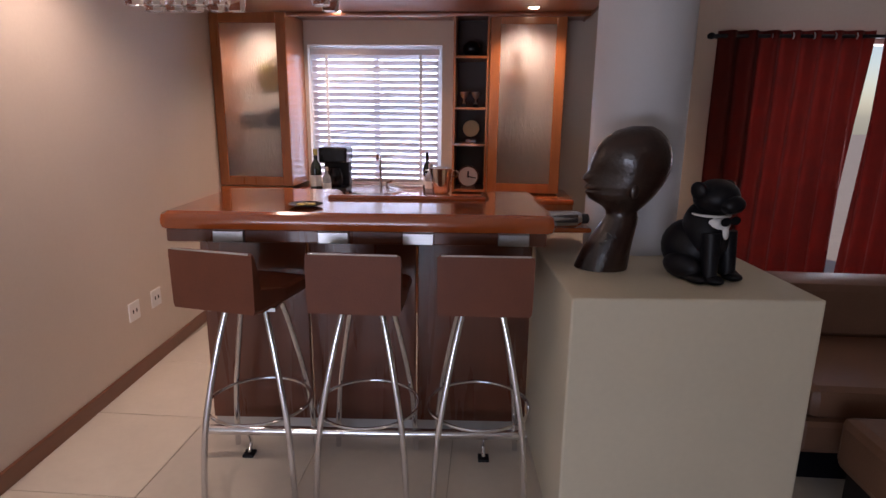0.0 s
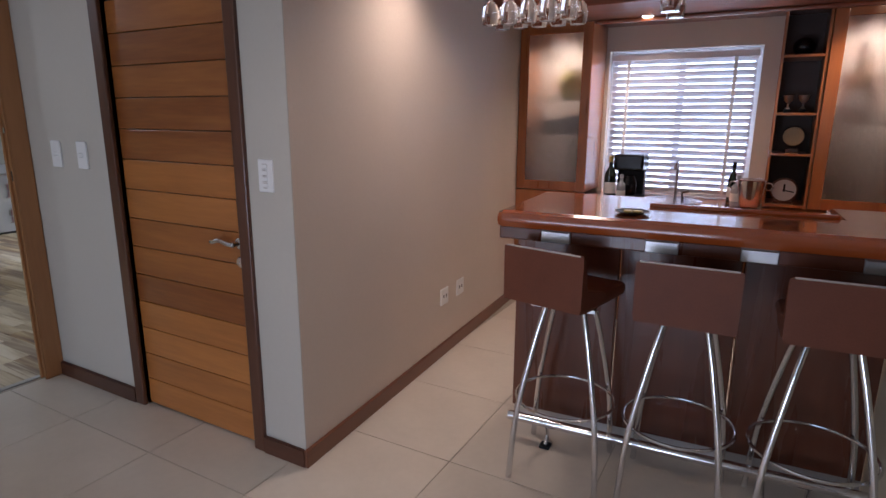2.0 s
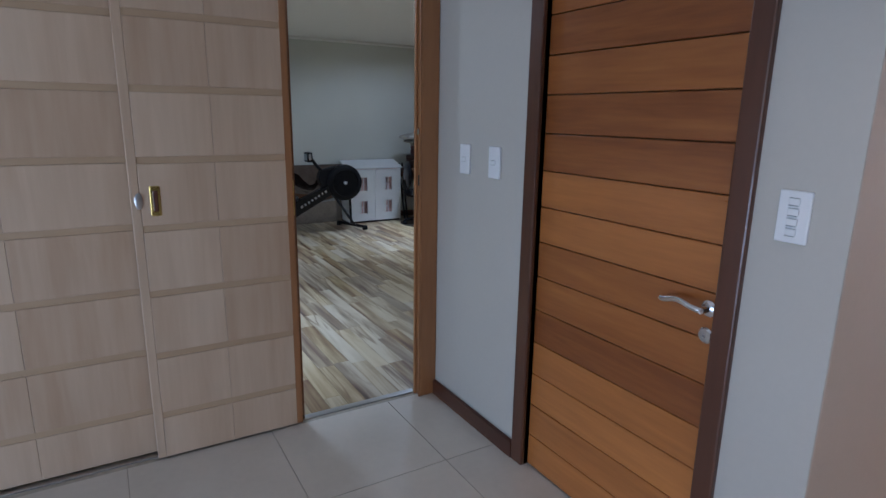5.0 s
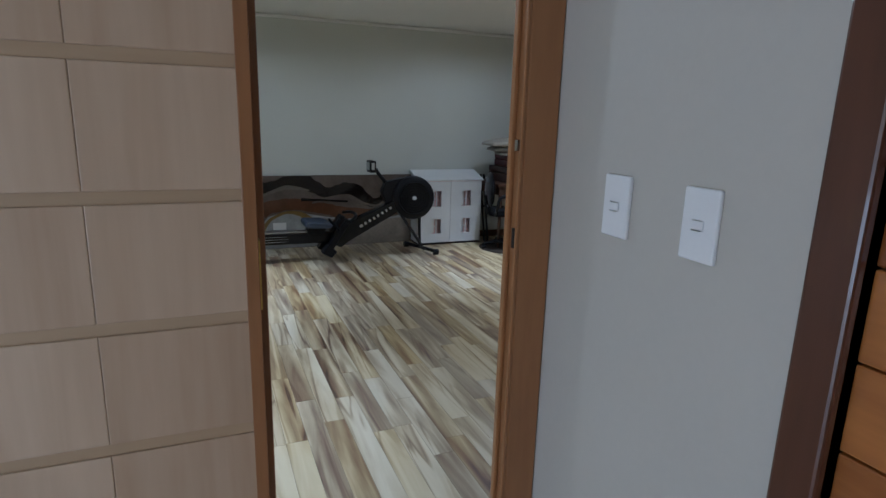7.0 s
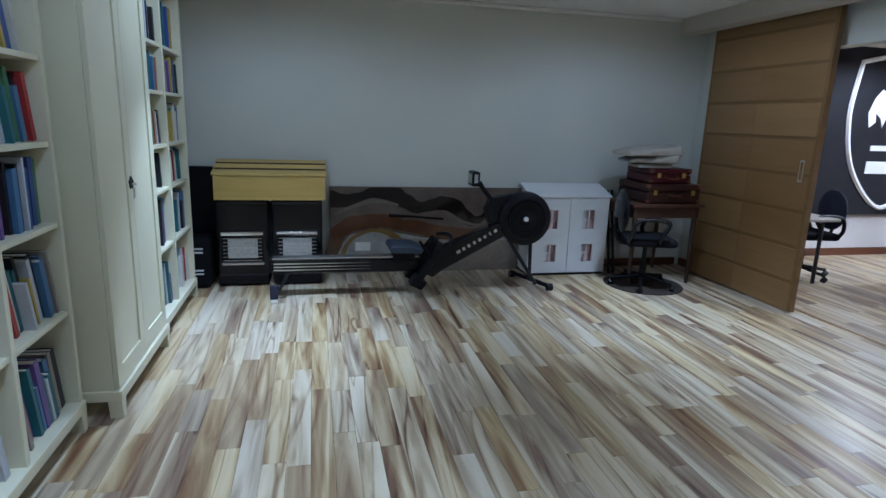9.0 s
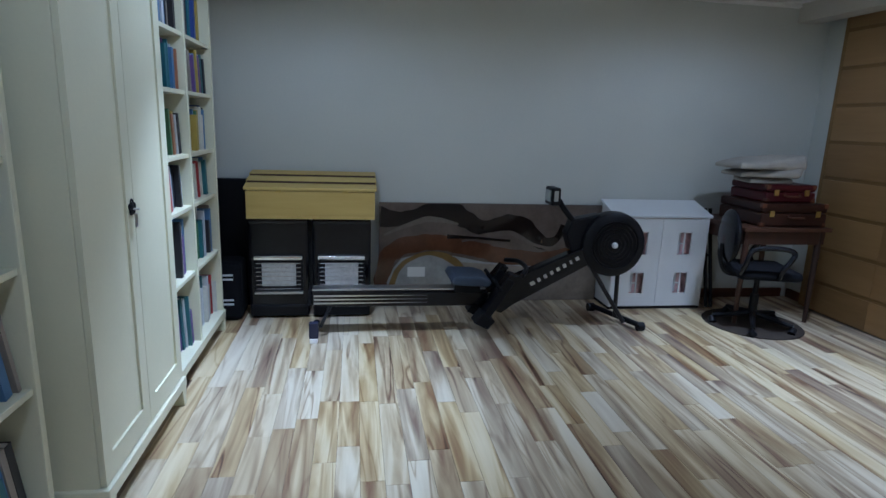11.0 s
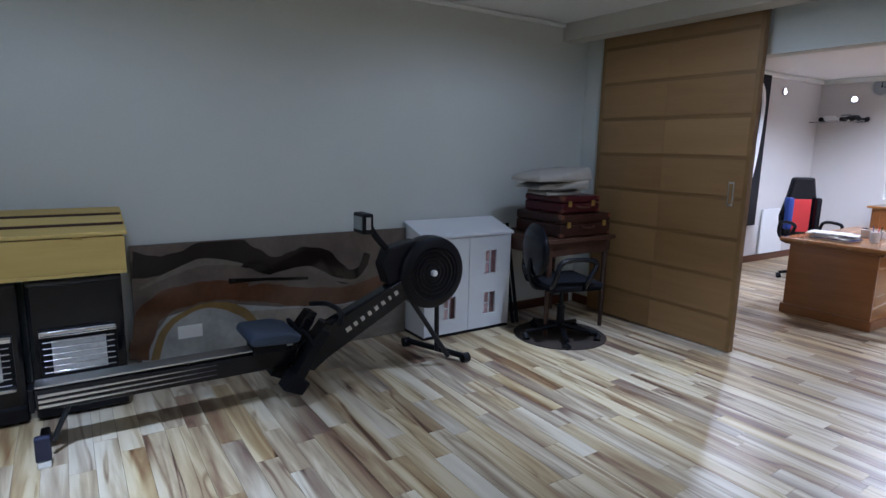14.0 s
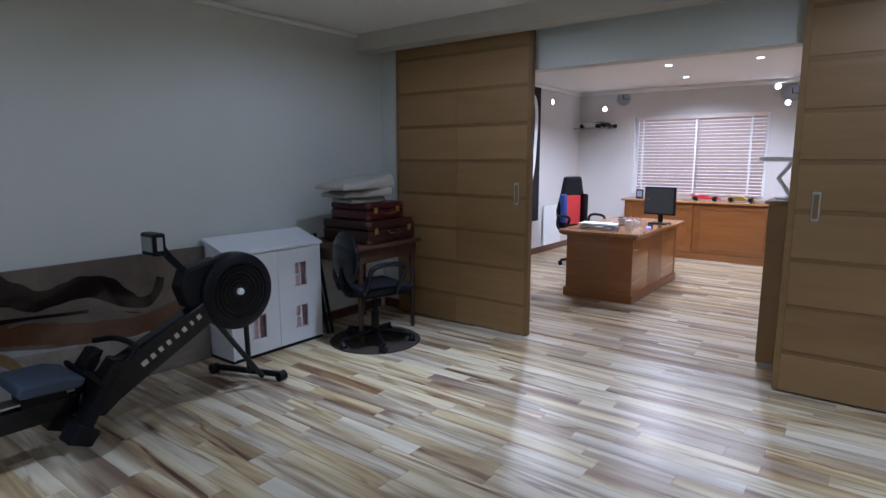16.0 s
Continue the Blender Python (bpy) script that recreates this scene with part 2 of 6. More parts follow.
BLIND_WHITE = plain("blind_slat", (0.75, 0.74, 0.78), 0.4, var=0.04, bump=0.03)
BLIND_WOOD = plain("blind_slat_beige", (0.62, 0.52, 0.46), 0.45, var=0.08, bump=0.05)
CREAM = plain("cream_lacquer", (0.7, 0.68, 0.5), 0.4, var=0.05, scale=3, bump=0.05)
PINE = wood("pine", (0.46, 0.31, 0.075), (0.68, 0.52, 0.17), "y", 0.5, 0.0, grain=8, rand=0.25)
DESK_WOOD = wood("desk_wood", (0.15, 0.05, 0.011), (0.29, 0.115, 0.03), "x", 0.3, 0.3, rand=0.2)
DESK_TOP = wood("desk_top_wood", (0.28, 0.115, 0.032), (0.43, 0.2, 0.065), "y", 0.25, 0.4, rand=0.2)
STATUE = plain("carved_dark_wood", (0.022, 0.009, 0.006), 0.3, var=0.6, scale=10, bump=0.5, bscale=60, coat=0.4)
CURTAIN = plain("red_curtain", (0.14, 0.014, 0.008), 0.75, var=0.25, scale=8, bump=0.3, bscale=160)
RED = plain("red_fabric", (0.5, 0.03, 0.03), 0.6)
BLUE = plain("blue_plastic", (0.03, 0.06, 0.25), 0.35)
SEATBLUE = plain("grey_blue_seat", (0.035, 0.05, 0.08), 0.5, bump=0.2)
BRASS = plain("brass", (0.6, 0.45, 0.14), 0.3, 0.9)
SUITCASE = plain("brown_suitcase", (0.03, 0.01, 0.006), 0.45, spec=0.3, var=0.3, scale=14, bump=0.3)
SUITCASE_RED = plain("oxblood_suitcase", (0.055, 0.006, 0.009), 0.4, spec=0.3, var=0.25, scale=12, bump=0.2)
OLD_WOOD = wood("old_side_table_wood", (0.025, 0.01, 0.006), (0.07, 0.028, 0.014), "z", 0.5)
PAPER = plain("paper", (0.72, 0.71, 0.68), 0.8, var=0.06)
LINEN = plain("folded_linen", (0.38, 0.355, 0.31), 0.85, var=0.12, scale=12, bump=0.5, bscale=200)
CLEAR = glass("clear_glass")
FROST = glass("frosted_glass", (0.9, 0.88, 0.85), 0.32, 0.5)
BULB = glow("lit_bulb", (1.0, 0.85, 0.65), 18)
BULB_COOL = glow("lit_bulb_cool", (0.92, 0.96, 1.0), 22)
SCREEN = plain("dark_screen", (0.06, 0.07, 0.075), 0.25, var=0.05, bump=0)
BANNER = plain("black_banner", (0.004, 0.004, 0.007), 0.85, bump=0.2)


# ---- mesh helpers ----
def box(bm, lo, hi, bev=0.0, m=None):
    size = [b - a for a, b in zip(lo, hi)]
    mid = [(a + b) / 2 for a, b in zip(lo, hi)]
    mat4 = Matrix.Translation(mid) @ Matrix.Diagonal((*size, 1))
    made = bmesh.ops.create_cube(bm, size=1, matrix=(m @ mat4) if m else mat4)["verts"]
    if bev:
        edges = list({e for v in made for e in v.link_edges})
        bmesh.ops.bevel(bm, geom=edges, offset=bev, segments=2, affect="EDGES", profile=0.5)
    return bm


def boxes(*items, bev=0.0):
    bm = bmesh.new()
    for lo, hi in items:
        box(bm, lo, hi, bev)
    return bm


def tube(points, r, n=10, bm=None, closed=False):
    """A round bar along a line of points; r: one radius, or one for each point."""
    bm = bm or bmesh.new()
    pts = [Vector(p) for p in points]
    rs = r if isinstance(r, (list, tuple)) else [r] * len(pts)
    rings, side = [], None
    for i, p in enumerate(pts):
        a, b = pts[i - 1 if (i or closed) else 0], pts[(i + 1) % len(pts) if (closed or i < len(pts) - 1) else i]
        d = (b - a).normalized()
        if side is None:
            side = d.orthogonal().normalized()
        side = (side - d * side.dot(d)).normalized()
        up = d.cross(side)
        rings.append([bm.verts.new(p + rs[i] * (math.cos(k * math.tau / n) * side + math.sin(k * math.tau / n) * up)) for k in range(n)])
    pairs = list(zip(rings, rings[1:])) + ([(rings[-1], rings[0])] if closed else [])
    for u, v in pairs:
        for k in range(n):
            bm.faces.new((u[k], u[(k + 1) % n], v[(k + 1) % n], v[k]))
    if not closed:
        bm.faces.new(rings[0][::-1]), bm.faces.new(rings[-1])
    return bm


def arc(points, n=8):
    """A smooth line through a few points."""
    pts = [Vector(p) for p in points]
    out = []
    for i in range(len(pts) - 1):
        p0, p1, p2, p3 = pts[max(i - 1, 0)], pts[i], pts[i + 1], pts[min(i + 2, len(pts) - 1)]
        for k in range(n):
            t = k / n
            out.append(0.5 * (2 * p1 + (p2 - p0) * t + (2 * p0 - 5 * p1 + 4 * p2 - p3) * t * t + (3 * p1 - p0 - 3 * p2 + p3) * t ** 3))
    return out + [pts[-1]]


def ring(c, r, n=28, axis="z", a0=0.0, a1=math.tau):
    out = []
    full = abs(a1 - a0 - math.tau) < 1e-6
    for k in range(n if full else n + 1):
        a = a0 + (a1 - a0) * k / n
        u, v = r * math.cos(a), r * math.sin(a)
        out.append({"z": (c[0] + u, c[1] + v, c[2]), "x": (c[0], c[1] + u, c[2] + v), "y": (c[0] + u, c[1], c[2] + v)}[axis])
    return out


def lathe(profile, n=24, m=None, bm=None):
    """A turned shape: (radius, height) pairs, from the bottom up."""
    bm = bm or bmesh.new()
    m = m or Matrix()
    rows = [[bm.verts.new(m @ Vector((max(r, 1e-4) * math.cos(k * math.tau / n), max(r, 1e-4) * math.sin(k * math.tau / n), z))) for k in range(n)] for r, z in profile]
    for a, b in zip(rows, rows[1:]):
        for k in range(n):
            bm.faces.new((a[k], a[(k + 1) % n], b[(k + 1) % n], b[k]))
    bm.faces.new(rows[0][::-1]), bm.faces.new(rows[-1])
    return bm


def blob(bm, c, r, m=None, seg=20):
    s = bmesh.ops.create_uvsphere(bm, u_segments=seg, v_segments=seg // 2 + 2, radius=1, matrix=Matrix.Translation(c) @ (m or Matrix()) @ Matrix.Diagonal((*r, 1)))
    return bm


def prism(outline, axis, lo, hi, bev=0.0):
    """A flat outline of (u, v) pairs pushed out along an axis."""
    bm = bmesh.new()
    put = {"x": lambda u, v, w: (w, u, v), "y": lambda u, v, w: (u, w, v), "z": lambda u, v, w: (u, v, w)}[axis]
    a = [bm.verts.new(put(u, v, lo)) for u, v in outline]
    b = [bm.verts.new(put(u, v, hi)) for u, v in outline]
    bm.faces.new(a), bm.faces.new(b[::-1])
    for k in range(len(a)):
        bm.faces.new((a[k], b[k], b[(k + 1) % len(a)], a[(k + 1) % len(a)]))
    bmesh.ops.recalc_face_normals(bm, faces=bm.faces)
    if bev:
        bmesh.ops.bevel(bm, geom=list(bm.edges), offset=bev, segments=2, affect="EDGES", profile=0.5)
    return bm


def finish(name, bm, material):
    bmesh.ops.recalc_face_normals(bm, faces=bm.faces)
    bm.normal_update()
    for e in bm.edges:
        if len(e.link_faces) == 2:
            a, b = sorted(f.calc_area() for f in e.link_faces)
            turn = e.calc_face_angle(0)
            e.smooth = not (turn > radians(40) or (turn > radians(10) and b > 4 * a))
    for f in bm.faces:
        f.smooth = any(e.smooth for e in f.edges)
    me = bpy.data.meshes.new(name)
    bm.to_mesh(me)
    bm.free()
    me.materials.append(material)
    return me


def part(name, bm, material, parent, label=""):
    """One mesh under a thing or under a part."""
    ob = new(name, finish(name, bm, material))
    ob.parent = parent
    return tagged(ob, label)


def piece(name, mesh, parent, at, material=None):
    ob = new(name, mesh)
    ob.parent, ob.location = parent, at
    return ob


def thing(name, label, category, m=None, group=""):
    ob = new(name)
    ob.empty_display_size = 0.1
    ob.matrix_world = site @ (m or Matrix())
    return tagged(ob, label, category, group)


def single(name, bm, material, label, category, m=None, group=""):
    ob = new(name, finish(name, bm, material))
    ob.matrix_world = site @ (m or Matrix())
    return tagged(ob, label, category, group)


def structure(name, bm, material, label=""):
    ob = new(name, finish(name, bm, material))
    ob.matrix_world = site
    return tagged(ob, label, "", "", "structure")


site = HOUSE  # the placing under which things are now set down


# ---- the large structure ----
H = 2.46
# bar room and living room
structure("wall_bar_west", prism([(-2.02, 1.76), (-2.212, 5.0), (-2.332, 5.0), (-2.14, 1.76)], "z", 0, H), WALL_BAR, "warm beige painted wall beside the bar")
WX0, WX1, WZ0, WZ1 = -1.57, -0.47, 0.93, 2.06
structure("wall_bar_north", boxes(((-2.209, 4.98, 0), (WX0, 5.12, H)), ((WX1, 4.98, 0), (1.95, 5.12, H)), ((3.85, 4.98, 0), (4.6, 5.12, H)), ((1.95, 4.98, 2.08), (3.85, 5.12, H)), ((1.95, 4.98, 0), (3.85, 5.12, 0.1)), ((WX0, 4.98, 0), (WX1, 5.12, WZ0)), ((WX0, 4.98, WZ1), (WX1, 5.12, H))), WALL_BAR, "beige wall with a window behind the bar")
DX0, DX1, DZ = -3.165, -2.335, 2.08
structure("wall_door", boxes(((-3.97, 1.76, 0), (DX0, 1.88, H)), ((DX1, 1.76, 0), (-2.14, 1.88, H)), ((-2.14, 1.755, 0), (-2.021, 1.76, H)), ((DX0, 1.76, DZ), (DX1, 1.88, H))), WALL_PALE, "pale grey wall around the plank door")
structure("wall_living_west", boxes(((-4.12, 1.76, 0), (-3.97, 5.22, H)), ((-4.12, -3.1, 0), (-4.0, -1.0, H)), ((-4.12, -1.0, 2.3), (-4.0, 1.76, H)), ((-4.12, -3.1, H), (-4.0, 5.22, 2.62))), WALL_GYM)
structure("wall_living_east", boxes(((4.6, -3.1, 0), (4.72, 5.12, H))), WALL_BAR)
structure("wall_living_south", boxes(((-4.12, -3.12, 0), (-2.75, -3.0, H)), ((-0.05, -3.12, 0), (4.72, -3.0, H)), ((-2.75, -3.12, 2.3), (-0.05, -3.0, H)), ((-2.75, -3.12, 0), (-0.05, -3.0, 0.02))), WALL_BAR)
structure("ceiling_living", boxes(((-4.12, -3.12, H), (4.72, 5.12, H + 0.1))), CEIL)
# closed room behind the plank door
structure("wall_store_back", boxes(((-3.97, 2.9, 0), (-2.14, 3.0, H))), WALL_PALE)
# gym
site = REAR
GX0, GX1, GY0, GY1, GC = -9.15, -4.107, -0.36, 4.86, 2.45
structure("wall_gym_west", boxes(((-9.27, GY0 - 0.12, 0), (GX0, GY1, GC + 0.1))), WALL_GYM, "smooth grey-green wall of the exercise room")
structure("wall_gym_south", boxes(((GX0, GY0 - 0.12, 0), (GX1, GY0, GC + 0.1))), WALL_GYM)
OX0, OX1, OZ = -8.0, -5.62, 2.05
structure("wall_gym_north", boxes(((-9.27, GY1, 0), (OX0, GY1 + 0.14, GC + 0.1)), ((OX1, GY1, 0), (GX1, GY1 + 0.14, GC + 0.1)), ((OX0, GY1, OZ), (OX1, GY1 + 0.14, GC + 0.1))), WALL_GYM, "grey-green wall with the wide opening to the office")
structure("ceiling_gym", boxes(((-9.27, GY0 - 0.12, GC), (GX1, GY1 + 0.14, GC + 0.1))), CEIL)
structure("pelmet_gym", boxes(((GX0, 4.56, 2.308), (GX1, 4.59, GC)), ((GX0, 4.59, 2.308), (GX1, 4.735, 2.33))), WALL_PALE, "painted pelmet that hides the sliding door track")
structure("cornice_gym", boxes(((GX0, GY0, GC - 0.035), (GX0 + 0.035, 4.56, GC - 0.001)), bev=0.012), CEIL)
# office
FX0, FX1, FY1, FC = -9.4, -5.0, 9.74, 2.41
VX0, VX1, VZ0, VZ1 = -8.5, -6.69, 0.86, 1.99
structure("wall_office_west", boxes(((-9.52, GY1 + 0.14, 0), (FX0, 9.86, FC + 0.1))), WALL_OFFICE, "pale office wall")
structure("wall_office_east", boxes(((FX1, GY1 + 0.14, 0), (FX1 + 0.12, 9.86, FC + 0.1))), WALL_OFFICE)
structure("wall_office_north", boxes(((FX0, FY1, 0), (VX0, 9.86, FC + 0.1)), ((VX1, FY1, 0), (FX1, 9.86, FC + 0.1)), ((VX0, FY1, 0), (VX1, 9.86, VZ0)), ((VX0, FY1, VZ1), (VX1, 9.86, FC + 0.1))), WALL_OFFICE)
structure("ceiling_office", boxes(((-9.52, GY1 + 0.14, FC), (FX1 + 0.12, 9.86, FC + 0.1))), CEIL)
structure("cornice_office", boxes(((FX0, 9.68, FC - 0.06), (FX1, FY1, FC - 0.001)), ((FX0, 5.0, FC - 0.06), (FX0 + 0.06, 9.68, FC - 0.001)), bev=0.015), CEIL)
site = HOUSE
# ground outside, under everything
structure("ground", boxes(((-60, -60, -0.3), (60, 60, -0.05))), plain("outside_ground", (0.25, 0.2, 0.16), 0.9))
structure("garden_wall", boxes(((-14, 12.2, -0.05), (3, 12.4, 2.1))), plain("garden_wall_brick", (0.42, 0.24, 0.19), 0.9, var=0.3, scale=4))

# floor beds
structure("floor_living", boxes(((-4.05, -3.1, -0.05), (4.6, 5.0, -0.004))), GROUT, "glazed cream floor tiles with grey grout")
site = REAR
floor_gym = structure("floor_gym", boxes(((-9.27, GY0, -0.05), (-4.05, 5.0, -0.004))), UNDERLAY, "rustic laminate strip floor in pale and brown streaks")
floor_office = structure("floor_office", boxes(((-9.5, 5.0, -0.05), (FX1, 9.74, -0.004))), UNDERLAY, "rustic laminate strip floor in warm streaks")
site = HOUSE
structure("threshold_strip", boxes(((-4.07, -1.0, -0.004), (-4.03, 1.66, 0.004)), bev=0.002), STEEL)
site = REAR
structure("threshold_rail", boxes(((OX0, 4.90, -0.004), (OX1, 4.94, 0.003)), bev=0.002), SLIDE_EDGE_DARK)

site = HOUSE


# baseboards
def baseboard(name, lo, hi, material):
    bm = boxes((lo, hi))
    bmesh.ops.bevel(bm, geom=[e for e in bm.edges if all(v.co.z > 0.05 for v in e.verts)], offset=0.006, segments=2, affect="EDGES")
    return structure(name, bm, material, "dark varnished wooden baseboard")


structure("baseboard_bar_west", prism([(-2.022, 1.742), (-2.002, 1.742), (-2.166, 4.55), (-2.186, 4.55)], "z", 0, 0.085, 0.004), BASE_WOOD, "dark varnished wooden baseboard")
baseboard("baseboard_door_right", (-2.266, 1.74, 0), (-2.0225, 1.759, 0.085), BASE_WOOD_X)
baseboard("baseboard_door_left", (-3.97, 1.74, 0), (-3.241, 1.759, 0.085), BASE_WOOD_X)
site = REAR
baseboard("baseboard_gym_west", (GX0, GY0, 0), (GX0 + 0.016, 4.8, 0.08), BASE_WOOD)
baseboard("baseboard_office_west", (FX0, 5.0, 0), (FX0 + 0.016, FY1, 0.09), BASE_WOOD)
baseboard("baseboard_gym_north", (-9.13, GY1 - 0.016, 0), (OX0, GY1, 0.08), BASE_WOOD_X)

site = HOUSE


# ---- doors ----
def plank_door():
    d = tagged(thing("door_1", "closed orange-brown door of horizontal wooden planks with a chrome lever", "door"), kind="structure")
    frame_r = boxes(((DX1, 1.742, 0), (DX1 + 0.068, 1.80, DZ + 0.075)), bev=0.006)
    part("door_frame", frame_r, FRAME_WOOD, d, "dark brown door frame")
    part("door_frame", boxes(((DX0 - 0.075, 1.742, 0), (DX0, 1.80, DZ + 0.075)), bev=0.006), FRAME_WOOD, d, "dark brown door frame")
    part("door_frame", boxes(((DX0, 1.742, DZ), (DX1, 1.80, DZ + 0.075)), bev=0.006), FRAME_WOOD, d, "dark brown door frame")
    part("door_stop", boxes(((DX0, 1.80, 0), (DX0 + 0.02, 1.86, DZ)), ((DX1 - 0.02, 1.80, 0), (DX1, 1.86, DZ)), ((DX0 + 0.02, 1.80, DZ - 0.02), (DX1 - 0.02, 1.86, DZ))), FRAME_WOOD, d)
    part("door_core", boxes(((DX0 + 0.02, 1.80, 0.008), (DX1 - 0.02, 1.835, DZ - 0.02))), CAB_DARK, d)
    hgt = 0.1465
    mesh = finish("plank", box(bmesh.new(), (-0.413, -0.012, 0.0015), (0.413, 0.008, hgt - 0.0015), 0.004), DOOR_WOOD)
    for i in range(14):
        piece("plank", mesh, d, ((DX0 + DX1) / 2, 1.791, 0.008 + i * hgt))
    handle = part("door_handle", lathe([(0.024, 0), (0.026, 0.006), (0.02, 0.012), (0.011, 0.014), (0.011, 0.045)], 18, pose(-2.37, 1.779, 0.985, 90)), CHROME, d, "curved chrome lever handle")
    part("lever", tube(arc([(-2.37, 1.735, 0.985), (-2.40, 1.73, 0.99), (-2.45, 1.732, 0.998), (-2.50, 1.738, 0.985), (-2.515, 1.742, 0.985)]), [0.011] * 32 + [0.007]), CHROME, handle)
    part("keyhole_rose", lathe([(0.024, 0), (0.026, 0.006), (0.02, 0.011), (0.006, 0.011), (0.006, 0.008)], 18, pose(-2.37, 1.779, 0.9, 90)), CHROME, d, "round chrome key rose")


plank_door()
# jamb post of the sliding doorway
post = tagged(thing("door_jamb", "varnished wooden jamb post of the sliding doorway", "door frame"), kind="structure")
part("jamb_post", boxes(((-4.028, 1.66, 0), (-3.962, 1.758, 2.3)), bev=0.005), JAMB_WOOD, post)
part("jamb_stop", boxes(((-4.028, 1.648, 0), (-4.008, 1.66, 2.3)), bev=0.003), JAMB_WOOD, post)
part("jamb_bead", boxes(((-3.972, 1.65, 0), (-3.962, 1.66, 2.3)), bev=0.003), JAMB_WOOD, post)
part("strike_plate", boxes(((-3.99, 1.6475, 1.44), (-3.976, 1.66, 1.468))), CHROME, post, "small steel keeper plate")
part("lower_keeper", boxes(((-3.996, 1.6555, 1.18), (-3.984, 1.66, 1.235)), bev=0.001), DARKMETAL, post)


def sliding_leaf(name, label, w, h, boards_mat, groove, low=0.205, strip=None, end=None):
    """A sliding door leaf of stacked boards, 40 mm thick, its lower corner at the origin and its width along +x."""
    d = thing(name, label, "sliding door")
    part("core", boxes(((0, 0.002, 0), (w, 0.038, h))), groove, d)
    part("edge_strip", boxes(((-0.035, -0.004, 0), (0, 0.044, h)), bev=0.003), strip or JAMB_WOOD, d, "plain edge stile")
    part("edge_strip", boxes(((w - 0.018, -0.0055, 0), (w + 0.012, 0.0455, h)), bev=0.002), end or JAMB_WOOD, d, "wooden edge strip")
    row = 0.281
    for side, y0, y1 in (("front", -0.004, 0.002), ("back", 0.038, 0.044)):
        z, i = 0.0, 0
        while z < h - 0.02:
            top = min((low if i == 0 else row) + z, h)
            cut = w * 0.48
            for a, b in ((0, cut), (cut, w)):
                bm = box(bmesh.new(), (a + 0.0002, y0, z + (0.014 if z else 0)), (b - 0.0002, y1, top - (0.014 if top < h else 0)), 0.0025)
                part("board", bm, boards_mat, d)
            z, i = top, i + 1
    return d


lf = sliding_leaf("sliding_door", "pale wooden sliding door leaf of stacked boards, standing half open", 0.615, 2.28, SLIDE_WOOD, SLIDE_EDGE, strip=SLIDE_WOOD)
lf.matrix_world = pose(-3.995, 0.375, 0.012, 0, 0, 90)
rec = part("pull_recess", boxes(((0.035, -0.008, 1.1), (0.075, 0.006, 1.225)), bev=0.004), BRASS, lf, "brass flush pull")
part("pull_cup", boxes(((0.046, -0.0095, 1.118), (0.066, 0.0, 1.207)), bev=0.003), BASE_WOOD, rec)
part("key_rose", lathe([(0.001, 0), (0.016, 0.0), (0.018, 0.004), (0.012, 0.007), (0.001, 0.007)], 16, Matrix.Translation((-0.006, -0.004, 1.165)) @ pose(0, 0, 0, 90) @ Matrix.Diagonal((0.9, 1.9, 1, 1))), STEEL, lf, "oval steel key rose")
latch = part("latch_plate", boxes(((0.6265, -0.002, 1.06), (0.631, 0.022, 1.225)), bev=0.001), BRASS, lf, "brass latch plate on the leaf edge")
for z in (1.085, 1.12, 1.155, 1.19):
    part("latch_slot", boxes(((0.6305, 0.004, z), (0.6318, 0.018, z + 0.012))), BASE_WOOD, latch)
part("edge_bead", boxes(((0.627, 0.024, 0), (0.645, 0.044, 2.28)), bev=0.003), JAMB_WOOD, lf)
part("bolt_pin", boxes(((0.6265, 0.012, 0.0), (0.64, 0.03, 0.02)), bev=0.002), BLACK, lf)
lf2 = sliding_leaf("sliding_door", "pale wooden sliding door leaf parked behind the other", 1.78, 2.28, SLIDE_WOOD, SLIDE_EDGE, strip=SLIDE_WOOD)
lf2.matrix_world = pose(-4.064, -0.95, 0.012, 0, 0, 90)
for x0, lab in ((-8.84, "wooden sliding door leaf of stacked boards, slid open before the wall"), (-5.81, "wooden sliding door leaf of stacked boards beside the office opening")):
    d = sliding_leaf("sliding_door", lab, 1.29, 2.33, SLIDE_WOOD_X, SLIDE_EDGE_DARK, 0.24, SLIDE_EDGE_DARK, SLIDE_EDGE_DARK)
    d.matrix_world = REAR @ pose(x0, 4.765, 0.012)
    px = 1.19 if x0 < -8 else 0.1
    cup = part("pull_recess", boxes(((px - 0.022, -0.006, 1.03), (px + 0.022, 0.006, 1.2)), bev=0.004), STEEL, d, "long steel flush pull")
    part("pull_cup", boxes(((px - 0.014, -0.0075, 1.045), (px + 0.014, 0.0, 1.185)), bev=0.003), SLIDE_EDGE_DARK, cup)


# ---- switches and sockets ----
def switch_plate(x, y, z, w, h, n, label):
    s = thing("light_switch", label, "light switch", pose(x, y, z))
    part("plate", boxes(((-w / 2, -0.011, -h / 2), (w / 2, 0, h / 2)), bev=0.004), WHITE, s)
    for i in range(n):
        zz = (i - (n - 1) / 2) * 0.026
        part("rocker", boxes(((-0.014, -0.015, zz - 0.009), (0.014, -0.0108, zz + 0.009)), bev=0.002), WHITE, s)
        part("chrome_line", boxes(((-0.012, -0.0165, zz - 0.0105), (0.012, -0.0112, zz - 0.0092)), ((-0.012, -0.0165, zz + 0.0092), (0.012, -0.0112, zz + 0.0105))), CHROME, s)


